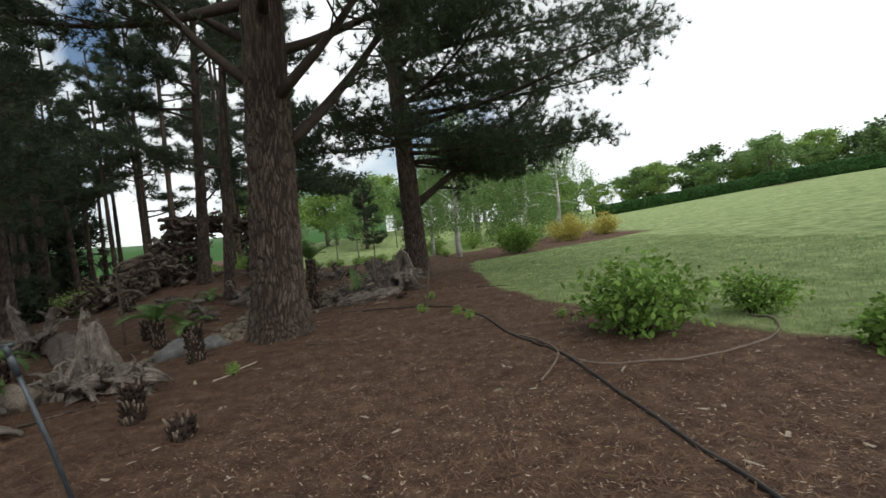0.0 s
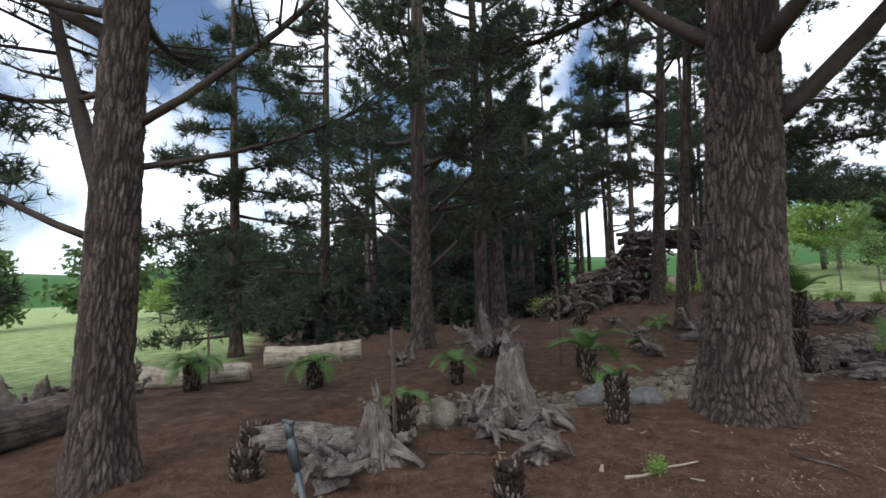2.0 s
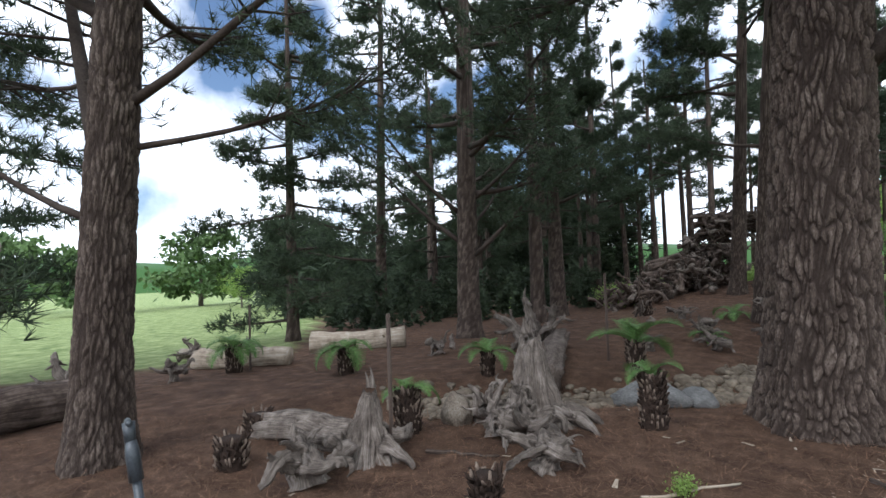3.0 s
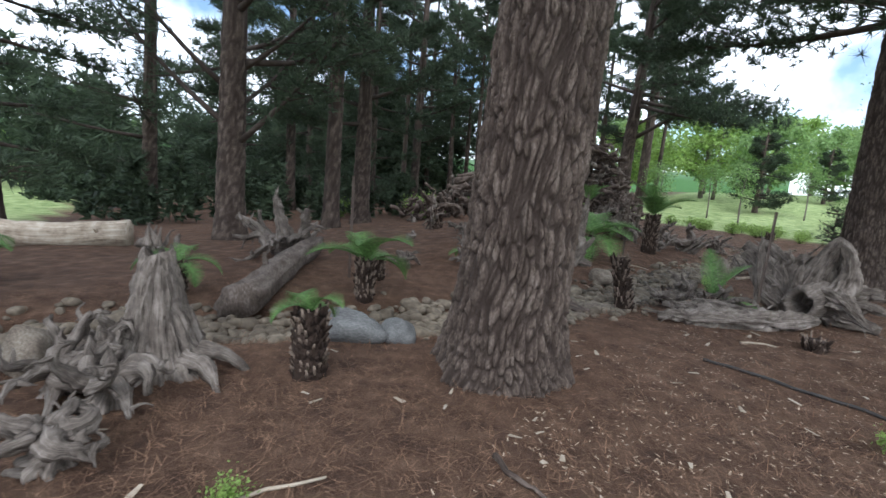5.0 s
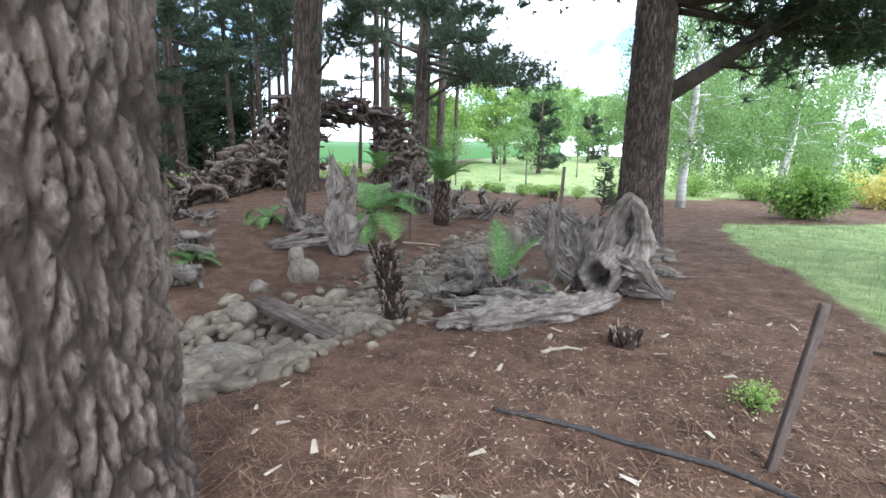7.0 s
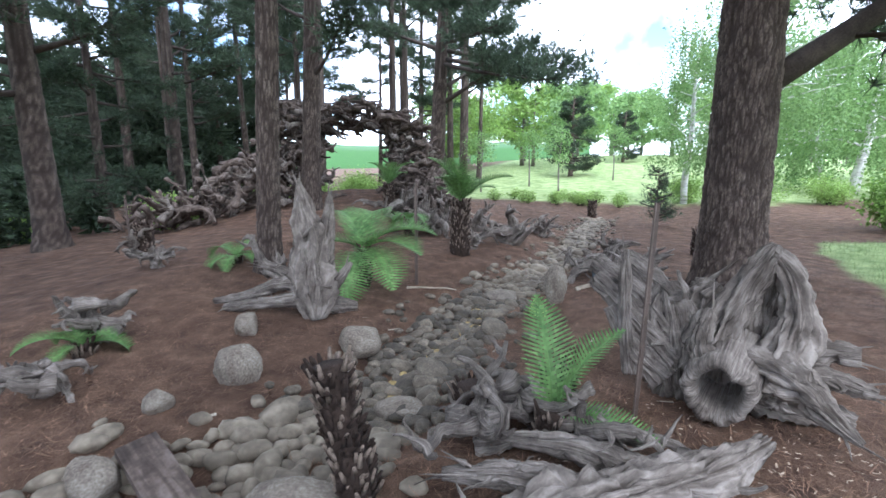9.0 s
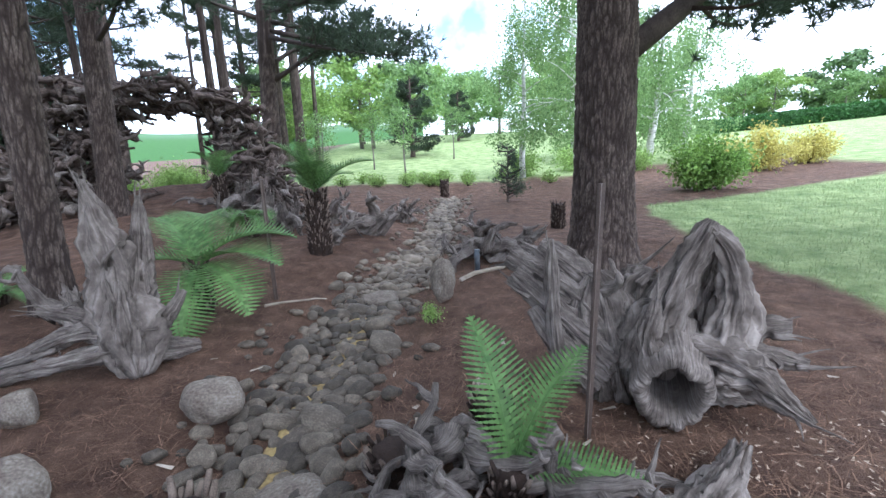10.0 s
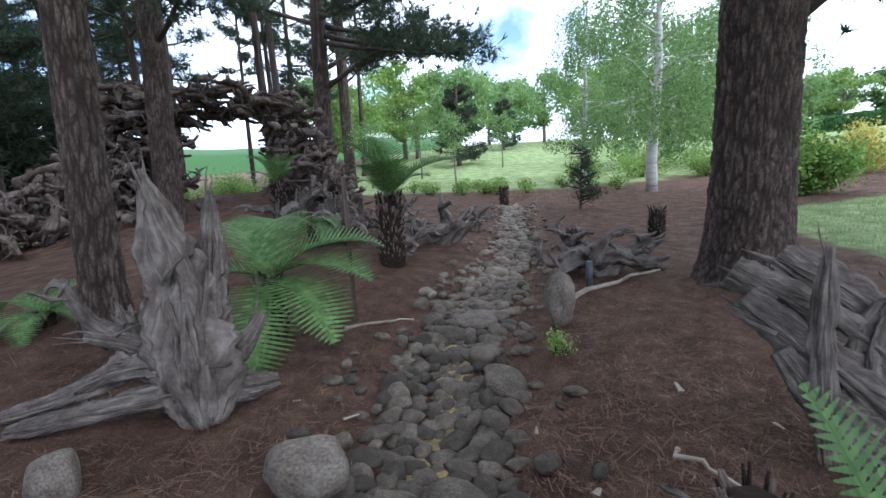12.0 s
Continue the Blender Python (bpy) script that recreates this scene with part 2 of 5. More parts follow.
gx, gy = grid_lines(-900, 900, -9, 6, 0.12), grid_lines(-900, 900, -1, 24, 0.12)
W = len(gx)
me = bpy.data.meshes.new("ground")
me.from_pydata([(x, y, height(x, y)) for y in gy for x in gx], [], [(j * W + i, j * W + i + 1, (j + 1) * W + i + 1, (j + 1) * W + i) for j in range(len(gy) - 1) for i in range(W - 1)])
me.attributes.new("turf", "FLOAT", "POINT").data.foreach_set("value", [turf(x, y) for y in gy for x in gx])
me.materials.append(ground_material())
me.shade_smooth()
ground = tagged(new("ground", me), "brown pine needle mulch with lawns beyond it", "ground", kind="structure")


def part(name, data, mat, parent, label=""):
    """Links a bmesh or a mesh as one part under a thing."""
    me = data
    if isinstance(data, bmesh.types.BMesh):
        me = bpy.data.meshes.new(name)
        data.to_mesh(me)
        data.free()
        me.materials.append(mat)
    ob = new(name, me)
    ob.parent = parent
    return tagged(ob, label)


# ---- builders ----
class Builder:
    """Collects tubes, blades and blobs into one mesh, with the grain's direction as UV."""

    def __init__(self):
        self.v, self.f, self.uv, self.plate = [], [], [], []

    def face(self, idx, uvs):
        self.f.append(tuple(idx))
        self.uv.extend(uvs)

    def tube(self, pts, radii, sides=10, rough=0.0, freq=1.2, ridges=0, ridge=0.0, twist=0.0, seed=0.0, squash=1.0, face=None, fine=0.0):
        pts = [Vector(p) for p in pts]
        base, n = len(self.v), len(pts)
        d0 = (pts[1] - pts[0]).normalized()
        u = Vector(face).cross(d0).normalized() if face else d0.orthogonal().normalized()
        run = [0.0]
        for k in range(1, n):
            run.append(run[-1] + (pts[k] - pts[k - 1]).length)
        for k, p in enumerate(pts):
            d = (pts[min(k + 1, n - 1)] - pts[max(k - 1, 0)]).normalized()
            u = (u - d * u.dot(d)).normalized()
            w = d.cross(u)
            for s in range(sides):
                q = 2 * math.pi * s / sides
                o = u * math.cos(q) + w * math.sin(q) * squash
                g = 1 + rough * noise.noise(o * freq + Vector((seed * 7.3, run[k] * freq, seed)))
                if fine:
                    crack = abs(noise.noise((o.x * 3.1 + seed, o.y * 3.1 + o.z, run[k] * 1.8)))
                    g += fine * (noise.noise(o * 6.0 + Vector((seed, run[k] * 5.0, seed))) + 0.6 * noise.noise(o * 13.0 + Vector((seed, run[k] * 11.0, 3.0))) - 2.4 * max(0.0, 0.13 - crack) / 0.13)
                if ridges:
                    g += ridge * math.sin(q * ridges + twist * run[k] + 2.0 * noise.noise((seed, run[k] * 1.5, q * 0.3)))
                self.v.append(p + o * radii[k] * g)
        for k in range(n - 1):
            for s in range(sides):
                a, b = base + k * sides + s, base + k * sides + (s + 1) % sides
                u0, u1 = s / sides, (s + 1) / sides
                r = radii[0] * 6.28
                self.face((a, b, b + sides, a + sides), ((u0 * r, run[k]), (u1 * r, run[k]), (u1 * r, run[k + 1]), (u0 * r, run[k + 1])))
        for ring, order in ((0, -1), (n - 1, 1)):
            idx = [base + ring * sides + s for s in range(sides)][::order]
            self.face(idx, [(0.1 * math.cos(6.28 * s / sides), 0.1 * math.sin(6.28 * s / sides)) for s in range(sides)])
        return self

    def quad(self, a, b, c, d):
        base = len(self.v)
        self.v.extend((a, b, c, d))
        self.face((base, base + 1, base + 2, base + 3), ((0, 0), (1, 0), (1, 1), (0, 1)))

    def tri(self, a, b, c):
        base = len(self.v)
        self.v.extend((a, b, c))
        self.face((base, base + 1, base + 2), ((0, 0), (1, 0), (0.5, 1)))

    def mesh(self, name, mat, flat=False):
        me = bpy.data.meshes.new(name)
        me.from_pydata([tuple(p) for p in self.v], [], self.f)
        lay = me.uv_layers.new(name="grain")
        lay.data.foreach_set("uv", np.array(self.uv, dtype=np.float32).ravel())
        if self.plate:
            me.attributes.new("plate", "FLOAT", "POINT").data.foreach_set("value", self.plate)
        me.materials.append(mat)
        if not flat:
            me.shade_smooth()
        return me


def tri_mesh(name, pts, mat):
    """A mesh of loose triangles from an array of corners (n, 3, 3)."""
    n = len(pts)
    me = bpy.data.meshes.new(name)
    me.vertices.add(n * 3)
    me.vertices.foreach_set("co", np.asarray(pts, dtype=np.float32).ravel())
    me.loops.add(n * 3)
    me.loops.foreach_set("vertex_index", np.arange(n * 3, dtype=np.int32))
    me.polygons.add(n)
    me.polygons.foreach_set("loop_start", np.arange(0, n * 3, 3, dtype=np.int32))
    me.materials.append(mat)
    me.update()
    me.validate()
    return me


def thing(name, x, y, label, category, group="", z=None, rz=0.0, kind=""):
    ob = new(name)
    ob.matrix_world = pose(x, y, height(x, y) if z is None else z, 0, 0, rz)
    return tagged(ob, label, category, group, kind)


def unit(a):
    return a / np.maximum(np.linalg.norm(a, axis=-1, keepdims=True), 1e-9)


def tufts(pos, ways, rng, count, length, width, spread=0.75):
    """Bundles of needles: count thin blades at each place, fanned about its way."""
    n = len(pos)
    d = unit(np.repeat(ways, count, 0) + rng.normal(0, spread, (n * count, 3)))
    p = np.repeat(pos, count, 0)
    ln = length * rng.uniform(0.6, 1.15, (n * count, 1))
    side = unit(np.cross(d, rng.normal(0, 1, (n * count, 3)))) * width * 0.5
    return np.stack([p - side, p + side, p + d * ln], 1)


def leaves(pos, rng, size, droop=0.3):
    """Small pointed leaves as two triangles each."""
    n = len(pos)
    d = unit(rng.normal(0, 1, (n, 3)) + [0, 0, -droop])
    side = unit(np.cross(d, rng.normal(0, 1, (n, 3))))
    ln = size * rng.uniform(0.6, 1.2, (n, 1))
    a, b = pos, pos + d * ln
    m = pos + d * ln * 0.45
    w = side * ln * 0.3
    return np.concatenate([np.stack([a, m + w, b], 1), np.stack([a, b, m - w], 1)])


# ---- trees ----
def bark_trunk(r, h, lean, sides, rings, depth, seed, flare=0.35, top=0.25, bend=0.0, fine=4.5):
    """A furrowed trunk: plates of bark parted by deep cracks that run upwards."""
    b = Builder()
    lower, fine = int(rings * 0.8), min(fine, h * 0.6)
    zs = [-0.35 + (fine + 0.35) * k / lower for k in range(lower)] + [fine + (h - fine) * k / (rings - lower) for k in range(rings - lower + 1)]
    wide = 28.0 - 15.0 * min(r, 0.5)
    for z in zs:
        rr = r * (1 - (1 - top) * max(z, 0) / h) * (1 + flare * math.exp(-max(z, 0) / 0.35))
        cx, cy = lean[0] * z + bend * z * z * 0.02, lean[1] * z
        for s in range(sides):
            q = 2 * math.pi * s / sides
            c, sn = math.cos(q), math.sin(q)
            lobes = 1 + (0.16 * math.exp(-max(z, 0) / 0.5) + 0.04) * noise.noise((c * 1.7 + seed, sn * 1.7, z * 0.35))
            g, e = 0.0, 1.0
            if depth:
                wx = 0.75 * noise.noise((c * 3.5 * rr, sn * 3.5 * rr, z * 1.7 + seed)) + 0.3 * noise.noise((c * 11 * rr, sn * 11 * rr, z * 5 + seed))
                p = Vector((c * rr * wide + wx * 1.4 + seed, sn * rr * wide + wx * 1.4, z * wide * 0.16 + wx * 0.7))
                near = noise.voronoi(p)[0]
                n2 = noise.noise((c * rr * wide * 1.5 + wx * 2 + seed + 31, sn * rr * wide * 1.5 + wx * 2, z * wide * 0.5 + wx * 2 + 17))
                e = smooth(0.02, 0.34, near[1] - near[0]) * (0.5 + 0.5 * smooth(0.0, 0.11, abs(n2)))
                flake = noise.noise((c * rr * 26, sn * rr * 26, z * 9 + seed))
                g = e - 0.75 + 0.4 * math.floor(flake * 4) / 4 + 0.2 * noise.noise((c * rr * 55, sn * rr * 55, z * 34)) + 0.3 * noise.noise((c * rr * 8, sn * rr * 8, z * 3 + 3))
            b.plate.append(0.15 + 0.85 * e)
            q2 = rr * lobes + depth * g
            b.v.append((cx + c * q2, cy + sn * q2, z))
    for k in range(len(zs) - 1):
        for s in range(sides):
            i, j = k * sides + s, k * sides + (s + 1) % sides
            u0, u1 = 6.28 * r * s / sides, 6.28 * r * (s + 1) / sides
            b.face((i, j, j + sides, i + sides), ((u0, zs[k]), (u1, zs[k]), (u1, zs[k + 1]), (u0, zs[k + 1])))
    return b


def limb_mesh(b, start, az, length, rise, r0, rng, pos, ways, subs, per, curl=0.25, bare=0.3):
    """One limb with its side twigs. Fills the lists of places where needles grow."""
    a = radians(az)
    flat = np.array([math.cos(a), math.sin(a), 0.0])
    p = np.array(start, float)
    pts, seg = [p.copy()], length / 8
    ang, wander = radians(rise), 0.0
    for k in range(8):
        wander += rng.normal(0, 0.1)
        d = np.array([math.cos(a + wander), math.sin(a + wander), 0]) * math.cos(ang) + np.array([0, 0, math.sin(ang)])
        ang += radians(curl * 12)
        p = p + d * seg
        pts.append(p.copy())
    b.tube(pts, [r0 * (1 - 0.9 * (k / 8) ** 0.8) + 0.006 for k in range(9)], 7, 0.15, 2.0, seed=float(az % 17))
    for k in range(subs):
        s = bare + (1 - bare) * (k + rng.uniform(0, 1)) / subs
        i = min(int(s * 8), 7)
        o = pts[i] + (pts[i + 1] - pts[i]) * (s * 8 - i)
        side = a + wander * s + (1 if k % 2 else -1) * radians(rng.uniform(30, 75))
        ln = length * rng.uniform(0.16, 0.4) * (1.2 - 0.75 * s)
        w = np.array([math.cos(side), math.sin(side), rng.uniform(-0.15, 0.45)])
        q = [o, o + w * ln * 0.5 + [0, 0, -0.03 * ln], o + w * ln + [0, 0, 0.06 * ln]]
        b.tube(q, [r0 * 0.22 * (1 - s) + 0.012, r0 * 0.12 * (1 - s) + 0.008, 0.004], 3)
        for j in range(per):
            f = 0.25 + 0.78 * (j + rng.uniform(0, 1)) / per
            pos.append(o + w * ln * f + rng.normal(0, 0.13 * ln + 0.06, 3))
            ways.append(w * 0.7 + [0, 0, 0.35])


def pine(name, x, y, r, h, seed, label, lean=(0, 0), limbs=(), first=4.0, count=22, reach=3.5, sides=28, rings=60, depth=0.02, subs=24, per=12,
         needles=13, size=0.2, width=0.015, flare=0.35, group="pine trees", down=0.0, bend=0.0, curl=0.25, bare=0.3):
    """A pine: trunk, limbs, and a crown of needle bundles. limbs: height, compass, length, rise, radius."""
    rng = np.random.default_rng(seed)
    ob = thing(name, x, y, label, "tree", group)
    part("trunk", bark_trunk(r, h, lean, sides, rings, depth, seed, flare, bend=bend).mesh("trunk", BARK), BARK, ob, "furrowed grey-brown bark")
    pos, ways = [], []
    own = list(limbs)
    for k in range(count):
        z = first + (h * 0.97 - first) * (k + rng.uniform(0, 0.8)) / count
        own.append((z, rng.uniform(0, 360), reach * (1.05 - 0.75 * (z - first) / (h - first)) * rng.uniform(0.7, 1.25), rng.uniform(-8, 28) - down, 0.06 * r / 0.3 + 0.015))
    high_pos, high_ways = [], []
    for k, (z, az, ln, rise, rad) in enumerate(own):
        b = Builder()
        up = z > 8.5 and size < 0.3
        c = math.cos(radians(az)) * r * 0.5, math.sin(radians(az)) * r * 0.5
        limb_mesh(b, (lean[0] * z + bend * z * z * 0.02 + c[0], lean[1] * z + c[1], z), az, ln, rise, rad, rng, high_pos if up else pos, high_ways if up else ways, 12 if up else subs, 7 if up else per, curl - down * 0.02, bare)
        part("limb", b.mesh("limb", TWIG), TWIG, ob)
    blades = [tufts(np.array(pos), np.array(ways), rng, needles, size, width)]
    # coarse, dense upper needles, mostly unseen, added to shade the ground below
    if high_pos:
        blades.append(tufts(np.array(high_pos), np.array(high_ways), rng, 16, 0.36, 0.03))
    part("crown", tri_mesh("crown", np.concatenate(blades), NEEDLE), NEEDLE, ob, "dark green needles in uneven bundles")
    return ob


def broadleaf(name, x, y, h, spread, seed, label, bark, leaf, r=0.12, clear=1.5, boughs=14, n=5000, size=0.16, weep=0.0, lean=(0, 0), category="tree", group="broadleaf trees"):
    """A leafy tree: trunk, boughs and a loose crown; weep lets the twigs hang."""
    rng = np.random.default_rng(seed)
    ob = thing(name, x, y, label, category, group)
    b = Builder()
    zs = [h * k / 9 for k in range(10)]
    b.tube([(lean[0] * z + 0.05 * math.sin(z * 1.3 + seed), lean[1] * z + 0.05 * math.cos(z + seed), z - 0.1) for z in zs], [r * (1.25 - z / h * 1.15) + 0.01 for z in zs], 10, 0.12, 2.0, seed=seed)
    part("trunk", b.mesh("trunk", bark), bark, ob)
    pts = []
    for k in range(boughs):
        z = clear + (h * 0.95 - clear) * (k + rng.uniform(0, 1)) / boughs
        a, f = rng.uniform(0, 6.28), (z - clear) / (h - clear)
        ln = spread * (0.45 + 0.75 * math.sin(math.pi * min(0.97, f * 0.85 + 0.16))) * rng.uniform(0.65, 1.1)
        up = rng.uniform(0.2, 0.7)
        o = np.array([lean[0] * z, lean[1] * z, z])
        d = np.array([math.cos(a), math.sin(a), up])
        q = [o + d * ln * t * 0.85 + [0, 0, -weep * ln * 0.5 * t * t] for t in (0, 0.35, 0.7, 1)]
        tw = Builder()
        tw.tube(q, [r * 0.4 * (1 - f * 0.6), r * 0.25 * (1 - f * 0.6), r * 0.12, 0.006], 5)
        part("bough", tw.mesh("bough", bark), bark, ob)
        for t in rng.uniform(0.3, 1.05, 7):
            c = o + d * ln * t * 0.85 + [0, 0, -weep * ln * 0.5 * t * t]
            m = max(3, n // (boughs * 7))
            if weep > 0.3:
                hang = rng.uniform(0, 1, (m, 1)) ** 0.8 * rng.uniform(0.7, 1.0) * weep * 2.6
                pts.append(c + np.repeat(rng.normal(0, 0.28, (max(m // 12, 1) + 1, 3)), 12, 0)[:m] * [1, 1, 0.4] + rng.normal(0, 0.04, (m, 3)) + hang * [0, 0, -1])
            else:
                pts.append(c + rng.normal(0, 0.24 * ln ** 0.5, (m, 3)) * [1, 1, 0.7])
    part("crown", tri_mesh("crown", leaves(np.concatenate(pts), rng, size, 0.3 + weep), leaf), leaf, ob)
    return ob


def shrub(name, x, y, w, h, seed, label, leaf, n=2600, size=0.07, stems=9, group="", category="shrub"):
    """A bushy shrub: stems fanning from the ground and leaves in uneven clumps."""
    rng = np.random.default_rng(seed)
    ob = thing(name, x, y, label, category, group)
    pts = []
    for k in range(stems):
        a, t = rng.uniform(0, 6.28), rng.uniform(0.15, 1.0)
        tip = np.array([math.cos(a) * w * 0.5 * t, math.sin(a) * w * 0.5 * t, h * rng.uniform(0.55, 1.0) * (1.05 - 0.35 * t)])
        b = Builder()
        b.tube([(0.03 * math.cos(a), 0.03 * math.sin(a), -0.05), tuple(tip * [0.35, 0.35, 0.5]), tuple(tip)], [0.016, 0.011, 0.004], 5)
        part("stem", b.mesh("stem", TWIG), TWIG, ob)
        m = n // stems
        f = rng.uniform(0.35, 1.08, (m, 1))
        pts.append(tip * f * [1, 1, 1] + rng.normal(0, 0.12 * w ** 0.7, (m, 3)) * [1, 1, 0.75])
    p = np.concatenate(pts)
    p[:, 2] = np.maximum(p[:, 2], 0.06)
    part("foliage", tri_mesh("foliage", leaves(p, rng, size, 0.0), leaf), leaf, ob)
    return ob


# ---- wood, stones, ferns ----
def root_arm(b, start, way, length, r, rng, bends=0.35, tip=0.12, sides=12, ridge=0.12, sink=0.0):
    """A gnarled, ridged root that tapers and turns."""
    d = Vector(way).normalized()
    p = Vector(start)
    n = 14 if sides > 9 else 8
    pts, turn = [p.copy()], Vector((0, 0, 0))
    for k in range(n):
        turn = turn * 0.6 + Vector(rng.normal(0, bends, 3)) * 0.3
        d = (d + turn + Vector((0, 0, -sink * 0.5))).normalized()
        p = p + d * (length / n)
        pts.append(p.copy())
    b.tube(pts, [r * (1 - (1 - tip) * (k / n) ** 0.8) * (1 + rng.normal(0, 0.1)) for k in range(n + 1)], sides, 0.5, 3.2 + 0.25 / max(r, 0.05), rng.integers(3, 7), ridge, rng.uniform(-4, 4), float(rng.uniform(0, 50)), rng.uniform(0.55, 1.0))
    return pts


def torn_slab(b, start, way, length, r, rng, sides=54, rows=22):
    """The hollowed, torn foot of a trunk: fluted sides and an uneven jagged rim."""
    d = Vector(way).normalized()
    u = d.orthogonal().normalized()
    w = d.cross(u)
    o, sd = Vector(start), float(rng.uniform(0, 60))
    tall = []
    for k in range(sides):
        q = 2 * math.pi * k / sides
        c, sn = math.cos(q), math.sin(q)
        big = noise.noise((c * 1.1 + sd, sn * 1.1, sd * 0.7)) * 1.5
        tall.append(length * max(0.3, min(1.0, 0.72 + 0.5 * big + 0.16 * noise.noise((c * 5 + sd, sn * 5, 3.0)) + rng.uniform(-0.035, 0.035))))
    top = max(tall)
    tall = [h * length / top for h in tall]
    base = len(b.v)
    for inner in (0, 1):
        for j in range(rows + 1):
            t = (1 - j / rows) if inner else j / rows
            for k in range(sides):
                q = 2 * math.pi * k / sides
                c, sn = math.cos(q), math.sin(q)
                z = tall[k] * (t if not inner else 0.35 + 0.63 * t)
                f = z / length
                rr = r * (1.0 + 0.75 * math.exp(-f * 7) - 0.42 * f)
                g = 0.34 * noise.noise((c * 1.6 + sd, sn * 1.6, z * 0.9)) + 0.15 * noise.noise((c * 5.5 + sd, sn * 5.5, z * 1.6)) - 0.9 * max(0.0, 0.16 - abs(noise.noise((c * 3.2 + sd, sn * 3.2 + 9, z * 1.1)))) + 0.12 * noise.noise((c * 13 + sd, sn * 13, z * 3.5))
                rr *= (1 + g) * ((0.2 + 0.6 * t) if inner else 1.0)
                b.v.append(o + d * (z - 0.05) + (u * c + w * sn * 0.72) * rr)
    n = 2 * (rows + 1)
    for j in range(n - 1):
        for k in range(sides):
            p, q = base + j * sides + k, base + j * sides + (k + 1) % sides
            u0, u1 = 6.28 * r * k / sides, 6.28 * r * (k + 1) / sides
            z0, z1 = length * j / rows, length * (j + 1) / rows
            b.face((p, q, q + sides, p + sides), ((u0, z0), (u1, z0), (u1, z1), (u0, z1)))
    return [o + d * length * k / 14 + (u * math.cos(k) + w * math.sin(k)) * r * 0.5 for k in range(15)]


def root_stump(name, x, y, spires, roots, seed, label, group="driftwood stumps", rz=0.0, knots=6):
    """A weathered stump. spires: offset, way, length, radius; roots: compass, length, radius, rise."""
    rng = np.random.default_rng(seed)
    ob = thing(name, x, y, label, "driftwood", group, rz=rz)

    def arm(kind, under, *args):
        b = Builder()
        pts = root_arm(b, *args)
        return pts, part(kind, b.mesh(kind, DRIFT), DRIFT, under)

    for (ox, oy, oz), way, ln, r in spires:
        w = Vector(way).normalized()
        if r >= 0.19:
            b = Builder()
            pts = torn_slab(b, (ox, oy, oz), way, ln, r, rng)
            body = part("spire", b.mesh("spire", DRIFT), DRIFT, ob)
            for k in range(4):
                arm("snag", body, pts[rng.integers(1, 9)], rng.normal(0, 1, 3), ln * rng.uniform(0.12, 0.25), r * rng.uniform(0.15, 0.28), rng, 0.5, 0.15, 9)
            continue
        pts, body = arm("spire", ob, (ox, oy, oz), way, ln * 0.86, r, rng, 0.1, 0.3, 30, 0.18)
        for k in range(6):        # torn splinters at the top
            o = pts[-2] + Vector(rng.normal(0, r * 0.22, 3)) - w * rng.uniform(0.02, 0.2) * ln
            arm("splinter", body, o, w + Vector(rng.normal(0, 0.16, 3)), ln * rng.uniform(0.14, 0.32), r * rng.uniform(0.16, 0.36), rng, 0.15, 0.12, 10, 0.2)
        for k in range(3):
            arm("snag", body, pts[rng.integers(2, 11)], rng.normal(0, 1, 3), ln * rng.uniform(0.15, 0.3), r * rng.uniform(0.2, 0.35), rng, 0.5, 0.15, 9)
    for az, ln, r, rise in roots:
        a = radians(az)
        pts, body = arm("root", ob, (math.cos(a) * 0.06, math.sin(a) * 0.06, 0.16 + r * 0.4), (math.cos(a), math.sin(a), rise), ln, r, rng, 0.5, 0.22, 18, 0.16, 0.05)
        for k in range(3):
            arm("rootlet", body, pts[rng.integers(5, 14)], (math.cos(a) + rng.normal(0, 0.7), math.sin(a) + rng.normal(0, 0.7), rng.normal(0.1, 0.4)), ln * rng.uniform(0.2, 0.45), r * rng.uniform(0.25, 0.5), rng, 0.5, 0.15, 10)
    for k in range(knots):
        q = rng.normal(0, 0.13, 3)
        arm("knot", ob, (q[0], q[1], 0.08 + abs(q[2])), rng.normal(0, 1, 3), rng.uniform(0.15, 0.38), rng.uniform(0.04, 0.1), rng, 0.7, 0.3, 12, 0.2)
    return ob


def spline(keys, n=18):
    """Points along a smooth line through keys of any width."""
    v = [np.array(k, float) for k in keys]
    v = [2 * v[0] - v[1]] + v + [2 * v[-1] - v[-2]]
    out = []
    for q in np.linspace(1, len(v) - 2, n):
        k = min(int(q), len(v) - 3)
        t = q - k
        out.append(0.5 * (2 * v[k] + (v[k + 1] - v[k - 1]) * t + (2 * v[k - 1] - 5 * v[k] + 4 * v[k + 1] - v[k + 2]) * t * t + (3 * v[k] - v[k - 1] - 3 * v[k + 1] + v[k + 2]) * t ** 3))
    return out


